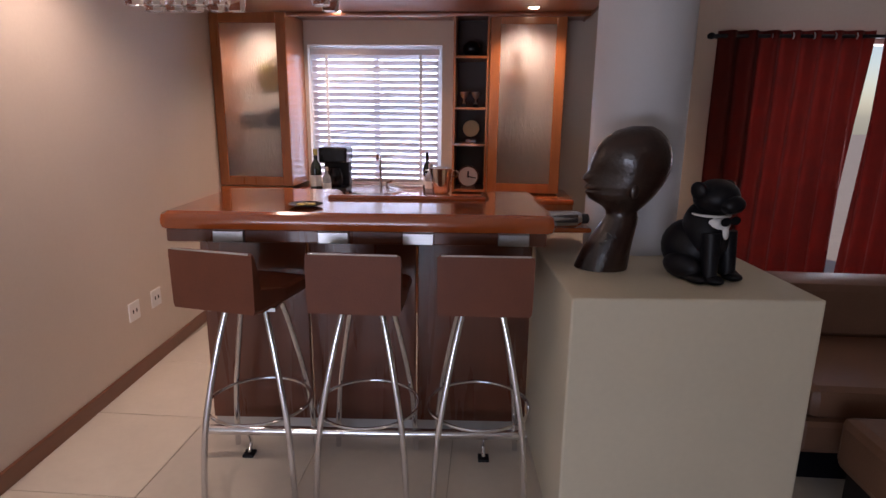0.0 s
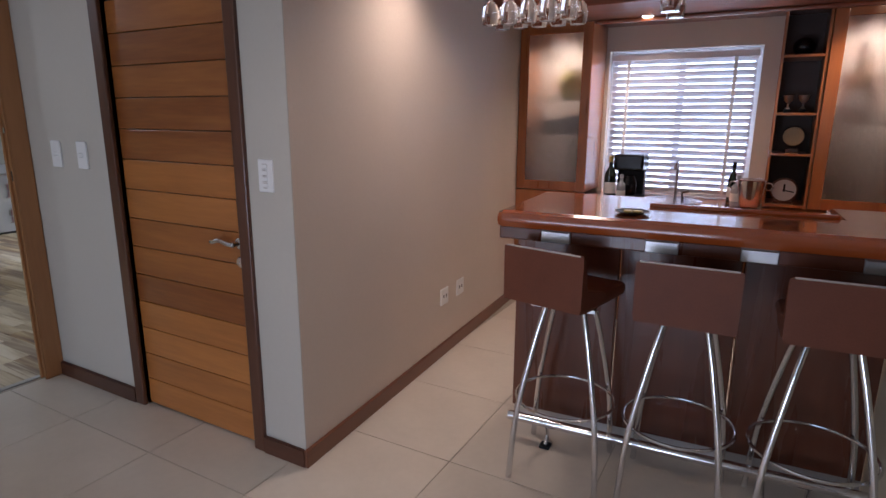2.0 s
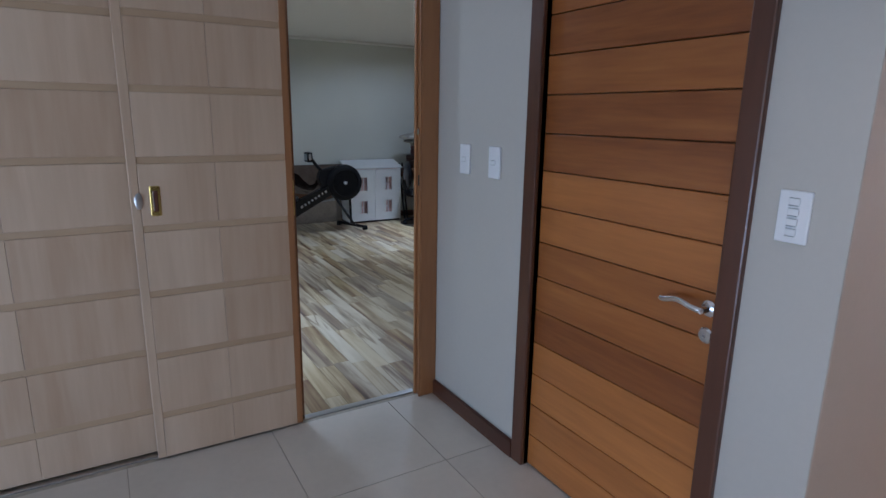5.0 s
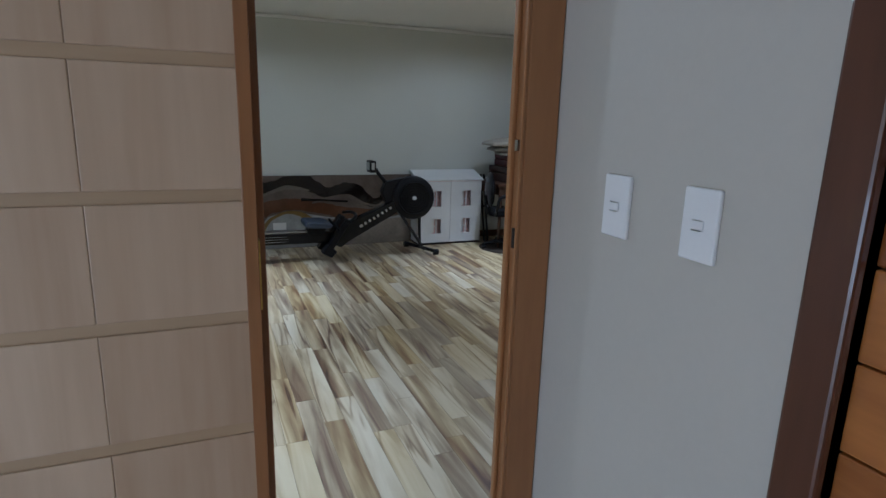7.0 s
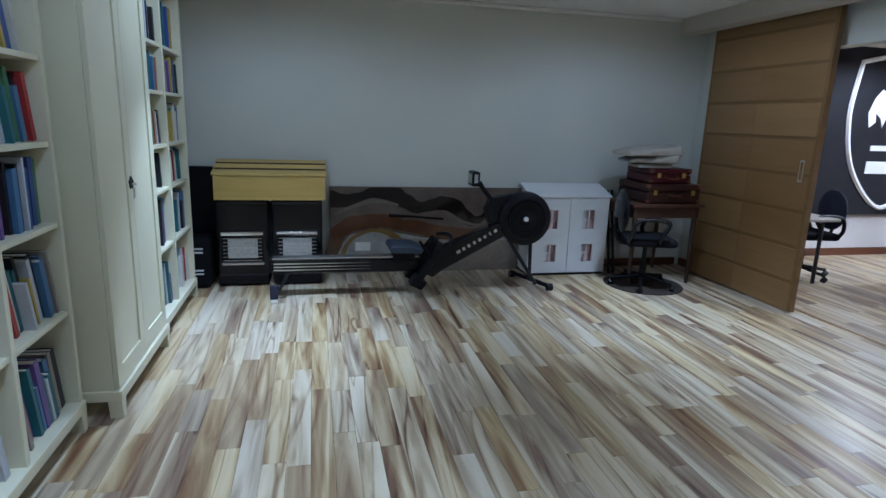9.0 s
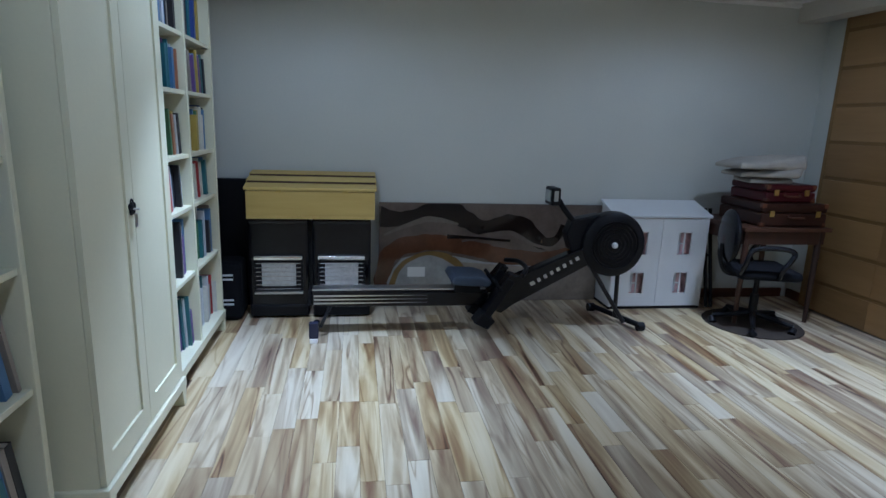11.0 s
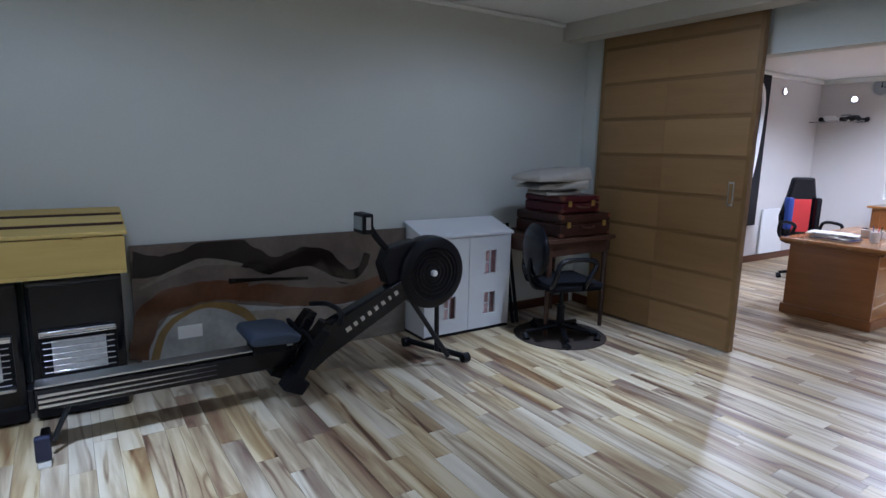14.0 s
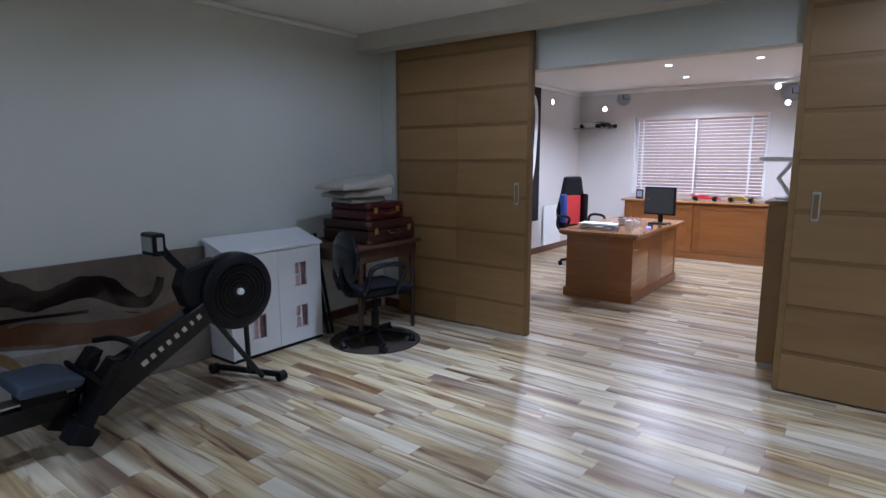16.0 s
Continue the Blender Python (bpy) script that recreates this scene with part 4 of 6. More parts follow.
def carved_head():
    """A bust in profile: height, front, back and half width of each slice, with the face narrower than the skull."""
    bm = bmesh.new()
    slices = [(0.0, -128, 60, 0.085, 0), (0.07, -104, 66, 0.078, 0), (0.14, -66, 76, 0.066, 0), (0.185, -40, 84, 0.056, 0), (0.208, -28, 84, 0.046, 0),
              (0.225, -30, 80, 0.048, 0.1), (0.243, -44, 96, 0.058, 0.2), (0.258, -70, 110, 0.068, 0.3), (0.272, -92, 122, 0.076, 0.4),
              (0.286, -101, 132, 0.083, 0.45), (0.297, -108, 139, 0.087, 0.5), (0.306, -100, 144, 0.09, 0.45), (0.315, -110, 150, 0.094, 0.5), (0.328, -100, 157, 0.098, 0.4),
              (0.346, -119, 165, 0.102, 0.75), (0.362, -113, 171, 0.106, 0.7), (0.38, -98, 177, 0.11, 0.45), (0.4, -96, 180, 0.113, 0.3), (0.43, -88, 180, 0.115, 0.15),
              (0.465, -74, 174, 0.11, 0), (0.5, -48, 159, 0.096, 0), (0.528, -14, 136, 0.072, 0), (0.545, 34, 106, 0.036, 0)]
    rows = []
    for z, f, b, w, nose in slices:
        f, b = f * 0.00109, b * 0.00109
        mid = (f + b) / 2
        row = []
        for k in range(28):
            a = math.tau * k / 28
            c = math.cos(a)
            front = max(0.0, -c)
            row.append(bm.verts.new((mid + (b - f) / 2 * c, w * math.sin(a) * (1 - nose * front * 0.75), z)))
        rows.append(row)
    for a, b in zip(rows, rows[1:]):
        for k in range(28):
            bm.faces.new((a[k], a[(k + 1) % 28], b[(k + 1) % 28], b[k]))
    bm.faces.new(rows[0][::-1]), bm.faces.new(rows[-1])
    for s in (-1, 1):
        blob(bm, (0.045, 0.088 * s, 0.315), (0.02, 0.014, 0.032), None, 12)
    return bm


single("wooden_head_statue", carved_head(), STATUE, "carved dark wooden bust of a head standing on the dwarf wall", "statue", pose(0.40, 2.40, 0.951))


def dog_figure():
    d = bmesh.new()
    blob(d, (0, 0.03, 0.1), (0.085, 0.1, 0.1))
    blob(d, (0, -0.02, 0.16), (0.07, 0.075, 0.11), pose(0, 0, 0, -12))
    blob(d, (0, -0.045, 0.285), (0.072, 0.07, 0.062))
    blob(d, (0, -0.1, 0.268), (0.045, 0.038, 0.032))
    for s in (-1, 1):
        blob(d, (0.066 * s, -0.03, 0.305), (0.018, 0.03, 0.036), pose(0, 0, 0, 0, 20 * s))
        tube([(0.042 * s, -0.07, 0.17), (0.046 * s, -0.085, 0.02)], [0.03, 0.024], 12, d)
        blob(d, (0.047 * s, -0.1, 0.016), (0.026, 0.036, 0.016))
        blob(d, (0.075 * s, 0.0, 0.045), (0.035, 0.07, 0.045))
        blob(d, (0.08 * s, -0.06, 0.016), (0.026, 0.04, 0.016))
    return d


dg = thing("dog_figurine", "black seated dog figurine with a white bib and bow tie", "figurine", pose(0.7, 2.32, 0.951, 0, 0, 34) @ Matrix.Diagonal((1.12, 1.12, 1.06, 1)))
part("body", dog_figure(), BLACK, dg)
bmb = bmesh.new()
blob(bmb, (0, -0.047, 0.2), (0.05, 0.05, 0.032), pose(0, 0, 0, 15))
blob(bmb, (0, -0.056, 0.165), (0.026, 0.044, 0.05), pose(0, 0, 0, 12))
part("bib", bmb, WHITE, dg, "white shirt front")
part("collar", tube(ring((0, -0.032, 0.226), 0.058, 24), 0.0045, 8, closed=True), WHITE, dg)
bow = bmesh.new()
for s in (-1, 1):
    blob(bow, (0.024 * s, -0.105, 0.212), (0.024, 0.008, 0.015))
part("bow_tie", bow, BLACK_CLOTH, dg)

# ---- living room corner ----
cr = thing("curtain_rod", "dark metal curtain rod with a round end knob", "curtain rod")
part("rod", tube([(1.58, 4.86, 2.12), (4.3, 4.86, 2.12)], 0.014, 12), DARKMETAL, cr)
bmk = bmesh.new()
blob(bmk, (1.56, 4.86, 2.12), (0.03, 0.025, 0.025))
part("finial", bmk, DARKMETAL, cr)
for x in (1.64, 4.2):
    part("bracket", tube([(x, 4.86, 2.12), (x, 4.98, 2.12)], 0.009, 8), DARKMETAL, cr)


def curtain(x0, x1, seed, lean0=0.0, lean1=0.0):
    bm = bmesh.new()
    n = int((x1 - x0) / 0.012)
    r = random.Random(seed)
    ph = r.random() * 6
    rows = []
    for z in (0.02, 0.5, 1.0, 1.5, 1.9, 2.16):
        k = 1.0 + 0.25 * (1.2 - z / 2)
        row = []
        for i in range(n + 1):
            x = x0 + (x1 - x0) * i / n
            x += (1 - z / 2.16) * (lean0 * (1 - i / n) + lean1 * i / n)
            y = 4.86 + 0.034 * k * math.sin(math.tau * (x - x0) / 0.15 + ph) + 0.01 * math.sin(37 * x + z * 2 + ph)
            row.append(bm.verts.new((x, y, z)))
        rows.append(row)
    for a, b in zip(rows, rows[1:]):
        for i in range(n):
            bm.faces.new((a[i], a[i + 1], b[i + 1], b[i]))
    bmesh.ops.solidify(bm, geom=list(bm.faces), thickness=0.003)
    c = thing("curtain", "deep red eyelet curtain hanging in folds to the floor", "curtain", None, "red curtains")
    part("cloth", bm, CURTAIN, c)
    for i in range(int((x1 - x0) / 0.15)):
        part("eyelet", tube(ring((x0 + 0.075 + i * 0.15, 4.86, 2.12), 0.026, 16, "x"), 0.005, 6, closed=True), STEEL, c)


curtain(1.62, 2.73, 1, 0.0, -0.08)
curtain(2.79, 4.25, 2, -0.07, 0.0)
sf = thing("sofa", "brown leather sofa with a low back, on a dark plinth", "sofa", pose(1.25, 2.45, 0))
part("plinth", boxes(((0.05, 0.05, 0), (1.9, 0.85, 0.14))), BLACK_GLOSS, sf)
part("base", box(bmesh.new(), (0, 0, 0.14), (1.95, 0.9, 0.3), 0.03), SOFA_LEATHER, sf)
for i in range(2):
    part("seat_cushion", box(bmesh.new(), (0.02 + i * 0.97, 0.0, 0.3), (0.96 + i * 0.97, 0.68, 0.44), 0.045), SOFA_LEATHER, sf)
    part("back_cushion", box(bmesh.new(), (0.02 + i * 0.97, 0.66, 0.4), (0.96 + i * 0.97, 0.9, 0.72), 0.05, None), SOFA_LEATHER, sf)
ot = thing("ottoman", "low dark leather ottoman before the sofa", "ottoman", pose(1.3, 1.55, 0))
part("top", box(bmesh.new(), (0, 0, 0.2), (1.0, 0.75, 0.42), 0.04), SOFA_LEATHER, ot)
part("plinth", boxes(((0.04, 0.04, 0), (0.96, 0.71, 0.2))), BLACK_GLOSS, ot)


site = REAR
# ---- gym: bookcases along the south wall ----
BOOKS = [plain("book_cover", c, 0.5, var=0.15, scale=14) for c in ((0.04, 0.07, 0.25), (0.34, 0.035, 0.035), (0.03, 0.13, 0.15), (0.6, 0.58, 0.52), (0.015, 0.015, 0.02), (0.42, 0.31, 0.06), (0.14, 0.08, 0.26), (0.28, 0.24, 0.2), (0.07, 0.18, 0.09), (0.08, 0.17, 0.32), (0.36, 0.15, 0.08), (0.5, 0.52, 0.56))]


def book(parent_m, w, d, h, material, lean, seed):
    """One upright book: cover, and a block of pages set back inside it. Spine towards +y."""
    b = thing("book", "", "book", parent_m, "books on the shelves")
    part("cover", boxes(((0, -d, 0), (0.002, 0, h)), ((w - 0.002, -d, 0), (w, 0, h)), ((0.002, -0.003, 0), (w - 0.002, 0, h))), material, b)
    part("pages", boxes(((0.0021, -d + 0.004, 0.003), (w - 0.0021, -0.004, h - 0.004))), PAPER, b)
    return b


BOOK_WORDS = {0: "dark blue", 1: "red", 2: "teal", 3: "cream", 4: "black", 5: "mustard yellow", 6: "purple", 7: "taupe", 8: "green", 9: "mid blue", 10: "orange-brown", 11: "pale grey"}


def fill_shelf(x0, x1, y, z, room, rnd, fill=0.85, lean=0.0):
    """A row of books, upright or all leaning the same way."""
    a = radians(lean)
    x = x0 + 0.012
    while True:
        w, h, d = rnd.uniform(0.012, 0.036), rnd.uniform(0.2, max(0.21, room - 0.02)), rnd.uniform(0.17, 0.25)
        k = rnd.choice((0, 1, 2, 3, 3, 4, 4, 5, 6, 7, 8, 9, 9, 10, 11, 11))
        step = w / math.cos(a) + rnd.uniform(0.001, 0.004)
        if x + step + h * math.sin(a) > x0 + (x1 - x0) * fill:
            break
        b = book(pose(x, y - rnd.uniform(0.0, 0.05), z + 0.0005 + w * math.sin(a), 0, lean), w, d, h, BOOKS[k], lean, 0)
        tagged(b, BOOK_WORDS[k] + (" book leaning in its row on the cream shelf" if lean else " book standing upright on the cream shelf"))
        x += step


def lay_books(x, y, z, rnd, n):
    """A small pile of books lying flat."""
    for i in range(n):
        t, k = rnd.uniform(0.015, 0.03), rnd.choice((0, 3, 4, 9, 11))
        b = thing("book", BOOK_WORDS[k] + " book lying flat in a small pile", "book", pose(x + rnd.uniform(-0.01, 0.01), y - 0.02, z + 0.0005, 0, 0, rnd.uniform(-6, 6)), "books on the shelves")
        part("cover", boxes(((0, -0.17, 0), (0.2, 0, 0.002)), ((0, -0.17, t - 0.002), (0.2, 0, t)), ((0, -0.002, 0.002), (0.2, 0, t - 0.002))), BOOKS[k], b)
        part("pages", boxes(((0.003, -0.168, 0.0021), (0.197, -0.0021, t - 0.0021))), PAPER, b)
        z += t + 0.0006
    return z


def bookcase(x0, x1, front, mid, heights, seed, label, full, leans):
    c = thing("bookcase", label, "bookcase")
    y0, y1, zt = front - 0.36, front, 2.2
    for a in (x0, mid - 0.014, x1 - 0.028):
        part("upright", boxes(((a, y0, 0.10), (a + 0.028, y1, zt)), bev=0.003), CREAM, c)
    part("back", boxes(((x0 + 0.028, y0, 0.14), (x1 - 0.028, y0 + 0.008, zt))), CREAM, c)
    part("base_board", boxes(((x0, y0, 0.09), (x1, y1 + 0.012, 0.14)), bev=0.004), CREAM, c)
    part("cornice", boxes(((x0 - 0.02, y0, zt), (x1 + 0.02, y1 + 0.03, zt + 0.03)), ((x0 - 0.035, y0, zt + 0.03), (x1 + 0.035, y1 + 0.045, zt + 0.06)), bev=0.006), CREAM, c)
    for a in (x0, x1 - 0.06):
        for b in (y0, y1 - 0.05):
            part("foot", prism([(a + 0.012, 0), (a + 0.048, 0), (a + 0.06, 0.09), (a, 0.09)], "y", b, b + 0.06), CREAM, c)
    rnd = random.Random(seed)
    for lo, hi in ((x0 + 0.028, mid - 0.014), (mid + 0.014, x1 - 0.028)):
        for i, z in enumerate(heights):
            if i:
                part("shelf", boxes(((lo, y0 + 0.008, z - 0.022), (hi, y1 - 0.01, z)), bev=0.002), CREAM, c)
            nxt = heights[i + 1] if i + 1 < len(heights) else zt
            room = min(nxt - z, 0.36) - 0.03
            lean = rnd.choice(leans)
            fill_shelf(lo, hi, y1 - 0.03, z if i else 0.14, room, rnd, rnd.uniform(0.75, 0.98) if full else rnd.uniform(0.5, 0.9), lean)
    return c


SHELF_Z = (0.14, 0.57, 0.955, 1.285, 1.615, 1.93)
bookcase(-6.53, -5.5, 0.04, -6.02, SHELF_Z, 11, "cream wooden bookcase packed with books and magazines", True, (9, 12, 0, 10))
bookcase(-8.57, -7.56, 0.14, -8.0, (0.14, 0.56, 0.93, 1.21, 1.54, 1.83), 7, "cream wooden bookcase half full of books near the corner", False, (0, 0, 6))
# a black paperback with yellow lettering on a flat pile in the lowest bay
zt = lay_books(-6.46, 0.0, 0.14, random.Random(2), 3)
bb = thing("book", "black paperback with yellow lettering lying on a pile", "book", pose(-6.47, -0.03, zt, 0, 0, 3))
part("cover", boxes(((0, -0.16, 0), (0.21, 0, 0.002)), ((0, -0.16, 0.036), (0.21, 0, 0.038)), ((0, -0.002, 0.002), (0.21, 0, 0.036))), BOOKS[4], bb)
part("pages", boxes(((0.003, -0.158, 0.0021), (0.207, -0.0021, 0.0359))), PAPER, bb)
fc = bpy.data.curves.new("title", "FONT")
fc.body, fc.size, fc.align_x, fc.extrude = "THE BIBLE", 0.034, "CENTER", 0.0004
fc.materials.append(plain("yellow_print", (0.6, 0.55, 0.1), 0.5))
title = new("title", fc)
title.parent, title.matrix_local = bb, pose(0.105, 0.0006, 0.008, 90, 0, 180)
wd = thing("wardrobe", "cream two-door panelled wardrobe with a black lock and hanging key", "wardrobe")
WY = 0.17
part("body", boxes(((-7.5, -0.33, 0.13), (-6.6, WY - 0.022, 2.2)), bev=0.003), CREAM, wd)
part("base_board", boxes(((-7.515, -0.34, 0.09), (-6.585, WY + 0.014, 0.14)), bev=0.005), CREAM, wd)
part("cornice", boxes(((-7.53, -0.35, 2.2), (-6.57, WY + 0.03, 2.23)), ((-7.545, -0.35, 2.23), (-6.555, WY + 0.045, 2.26)), bev=0.006), CREAM, wd)
for a, b in ((-7.498, -7.052), (-7.048, -6.602)):
    d = part("door", boxes(((a, WY - 0.02, 0.145), (a + 0.07, WY, 2.195)), ((b - 0.07, WY - 0.02, 0.145), (b, WY, 2.195)), ((a + 0.07, WY - 0.02, 0.145), (b - 0.07, WY, 0.24)), ((a + 0.07, WY - 0.02, 2.1), (b - 0.07, WY, 2.195))), CREAM, wd)
    part("door_panel", boxes(((a + 0.07, WY - 0.016, 0.24), (b - 0.07, WY - 0.009, 2.1))), CREAM, d)
lk = part("lock_plate", lathe([(0.001, 0), (0.02, 0.0), (0.022, 0.004), (0.012, 0.008), (0.001, 0.009)], 18, Matrix.Translation((-7.02, WY, 1.06)) @ pose(0, 0, 0, -90)), BLACK, wd, "black scrolled lock plate")
for dx, dz in ((-0.02, 0.006), (0.02, 0.006), (0.0, 0.022), (0.012, -0.014), (-0.012, -0.014)):
    part("scroll", tube(ring((-7.02 + dx, WY + 0.004, 1.06 + dz), 0.011, 14, "y"), 0.003, 6, closed=True), BLACK, lk)
part("key", tube([(-7.02, WY + 0.004, 1.055), (-7.02, WY + 0.03, 1.055)], 0.004, 8), STEEL, wd)
part("key_tag", box(bmesh.new(), (-7.032, WY + 0.014, 0.985), (-7.008, WY + 0.018, 1.04), 0.0018), STEEL, wd, "hanging metal key tag")
for a in (-7.515, -6.645):
    for b in (-0.33, WY - 0.05):
        part("foot", prism([(a + 0.012, 0), (a + 0.048, 0), (a + 0.06, 0.09), (a, 0.09)], "y", b, b + 0.06), CREAM, wd)

# ---- gym: west wall ----
bp = single("black_panel", box(bmesh.new(), (-9.12, 0.0, 0.0), (-9.07, 0.29, 0.97), 0.008), BLACK, "tall black flat panel leaning in the corner", "panel")
bg = thing("sports_bag", "black bag with white stripes on the floor by the bookcase", "bag", pose(-8.84, 0.13, 0))
part("body", box(bmesh.new(), (-0.14, -0.1, 0), (0.14, 0.1, 0.42), 0.04), BLACK_CLOTH, bg)
for z in (0.12, 0.15, 0.3, 0.33):
    part("stripe", boxes(((0.138, -0.07, z), (0.143, 0.05, z + 0.014)), bev=0.002), WHITE, bg, "white stripe")


def heater(y0, y1):
    h = thing("gas_heater", "black cabinet gas heater with a chrome-framed grille", "gas heater", None, "pair of gas heaters")
    w = y1 - y0
    part("cabinet", box(bmesh.new(), (-9.1, y0, 0.03), (-8.77, y1, 0.73), 0.02), BLACK_GLOSS, h)
    part("base_skirt", box(bmesh.new(), (-9.1, y0 + 0.005, 0.015), (-8.755, y1 - 0.005, 0.1), 0.012), BLACK, h)
    part("top_cap", box(bmesh.new(), (-9.1, y0 + 0.003, 0.69), (-8.755, y1 - 0.003, 0.732), 0.012), BLACK_GLOSS, h)
    part("grille_recess", boxes(((-8.772, y0 + 0.04, 0.19), (-8.766, y1 - 0.04, 0.47)), bev=0.002), BLACK, h)
    part("burner_plate", boxes(((-8.767, y0 + 0.09, 0.24), (-8.762, y1 - 0.09, 0.41)), bev=0.001), plain("ceramic_burner", (0.5, 0.49, 0.46), 0.6, var=0.25, scale=40, bump=0.5), h, "pale ceramic burner plates")
    part("chrome_hood", box(bmesh.new(), (-8.77, y0 + 0.04, 0.435), (-8.735, y1 - 0.04, 0.468), 0.008), CHROME, h, "chrome hood strip")
    part("chrome_lip", box(bmesh.new(), (-8.77, y0 + 0.04, 0.186), (-8.735, y1 - 0.04, 0.204), 0.006), STEEL, h)
    for i in range(7):
        z = 0.225 + i * 0.031
        part("grille_bar", tube([(-8.765, y0 + 0.045, z), (-8.742, y0 + 0.055, z), (-8.742, y1 - 0.055, z), (-8.765, y1 - 0.045, z)], 0.003, 6), CHROME, h)
    for a in (y0 + 0.05, y1 - 0.05):
        for x in (-9.05, -8.82):
            part("castor", tube([(x, a - 0.012, 0.02), (x, a + 0.012, 0.02)], 0.02, 14), BLACK, h)
    part("control_knob", lathe([(0.018, 0), (0.018, 0.014), (0.012, 0.018)], 16, pose(-8.82, y1 - 0.08, 0.731)), BLACK, h)


heater(0.275, 0.69)
heater(0.715, 1.13)
ch = thing("pine_chest", "low pine box with a planked lid lying across the heaters", "chest")
part("front_board", boxes(((-8.74, 0.28, 0.751), (-8.72, 1.155, 0.925)), bev=0.003), PINE, ch)
part("back_board", boxes(((-9.1, 0.28, 0.751), (-9.08, 1.155, 0.99)), bev=0.003), PINE, ch)
for y in (0.28, 1.135):
    part("end_board", prism([(-9.08, 0.751), (-8.74, 0.751), (-8.74, 0.915), (-9.08, 0.985)], "y", y, y + 0.02), PINE, ch)
part("bottom", boxes(((-9.1, 0.28, 0.733), (-8.72, 1.155, 0.75))), PINE, ch)
for a, b, za, zb in ((-8.715, -8.82, 0.931, 0.952), (-8.838, -8.95, 0.968, 0.988), (-8.97, -9.1, 1.002, 1.016)):
    part("lid_plank", prism([(a, za), (b, zb), (b, zb + 0.02), (a, za + 0.02)], "y", 0.268, 1.167, 0.003), PINE, ch)
# dark strips put in for the shade under each lid plank's edge
for a, z in ((-8.833, 0.962), (-8.965, 0.997)):
    part("lid_gap_shade", boxes(((a - 0.004, 0.275, z - 0.012), (a + 0.004, 1.16, z + 0.021))), CAB_DARK, ch, "dark strip standing in for the shade between lid planks")
for y in (0.5, 0.95):
    part("hinge", boxes(((-8.722, y - 0.02, 0.915), (-8.714, y + 0.02, 0.932)), bev=0.001), BRASS, ch)


def ribbon(line, widths, x, depth=0.0012):
    """A flat wavy band of paint in the plane x, along (y, z) points, with a width at each of them."""
    mid = arc([(0, y, z) for y, z in line], 8)
    wid = [w.y for w in arc([(0, w, 0) for w in widths], 8)]
    up, down = [], []
    for k, p in enumerate(mid):
        d = (mid[min(k + 1, len(mid) - 1)] - mid[max(k - 1, 0)]).normalized()
        nrm = Vector((0, -d.z, d.y))
        wob = 0.12 * noise.noise(Vector((p.y * 14, p.z * 14, x * 50)))
        up.append(p + nrm * wid[k] * (0.5 + wob)), down.append(p - nrm * wid[k] * (0.5 - wob))
    bm = bmesh.new()
    rows = [[bm.verts.new((xx, p.y, max(0.004, min(0.8, p.z)))) for p in side] for side in (up, down) for xx in (x, x + depth)]
    a, a2, b, b2 = rows
    for k in range(len(up) - 1):
        for u, v in ((a2, b2), (a, a2), (b, b2)):
            bm.faces.new((u[k], u[k + 1], v[k + 1], v[k]))
    return bm


def paint(name, c, rough=0.14):
    return plain(name, c, rough, var=0.3, scale=7, bump=0.02, bscale=30, coat=0.15, spec=0.35)


pt = thing("painting", "long glossy abstract painting in brown and black waves", "painting")
part("panel", box(bmesh.new(), (-9.13, 1.2, 0.0), (-9.108, 3.02, 0.805), 0.002), paint("painting_ground", (0.13, 0.1, 0.08)), pt)
PX = -9.108
low = [(1.2, 0.004), (1.25, 0.2), (1.38, 0.36), (1.58, 0.41), (1.8, 0.38), (2.05, 0.33), (2.4, 0.3), (2.75, 0.3), (3.018, 0.36), (3.018, 0.004)]
part("pale_field", prism(low, "x", PX, PX + 0.001), paint("painting_pale_field", (0.33, 0.33, 0.31)), pt)
part("sand_field", prism([(2.0, 0.004), (1.98, 0.2), (1.85, 0.33), (2.1, 0.31), (2.5, 0.28), (3.018, 0.3), (3.018, 0.004)], "x", PX + 0.001, PX + 0.0016), paint("painting_sand_field", (0.27, 0.23, 0.19)), pt)
part("rust_band", ribbon([(1.21, 0.12), (1.3, 0.4), (1.58, 0.49), (1.85, 0.46), (2.2, 0.385), (2.57, 0.355), (2.85, 0.42), (3.01, 0.5)], (0.1, 0.14, 0.13, 0.12, 0.13, 0.12, 0.14, 0.16), PX + 0.0016), paint("painting_rust", (0.11, 0.048, 0.024)), pt)
part("ochre_edge", ribbon([(1.28, 0.02), (1.36, 0.28), (1.58, 0.4), (1.8, 0.34), (1.93, 0.2)], (0.05, 0.04, 0.03, 0.06, 0.03), PX + 0.002), paint("painting_ochre", (0.22, 0.14, 0.05)), pt)
part("dark_wave", ribbon([(1.21, 0.69), (1.39, 0.68), (1.585, 0.735), (1.71, 0.755), (1.88, 0.69), (2.03, 0.615), (2.23, 0.64), (2.38, 0.6), (2.53, 0.49), (2.65, 0.52), (2.7, 0.64)], (0.16, 0.11, 0.13, 0.17, 0.14, 0.12, 0.16, 0.16, 0.11, 0.07, 0.05), PX + 0.0022), paint("painting_black", (0.014, 0.009, 0.007)), pt)
part("pale_streak", ribbon([(1.24, 0.55), (1.44, 0.635), (1.61, 0.675), (1.83, 0.64)], (0.015, 0.035, 0.045, 0.015), PX + 0.0026), paint("painting_pale_streak", (0.17, 0.14, 0.11)), pt)
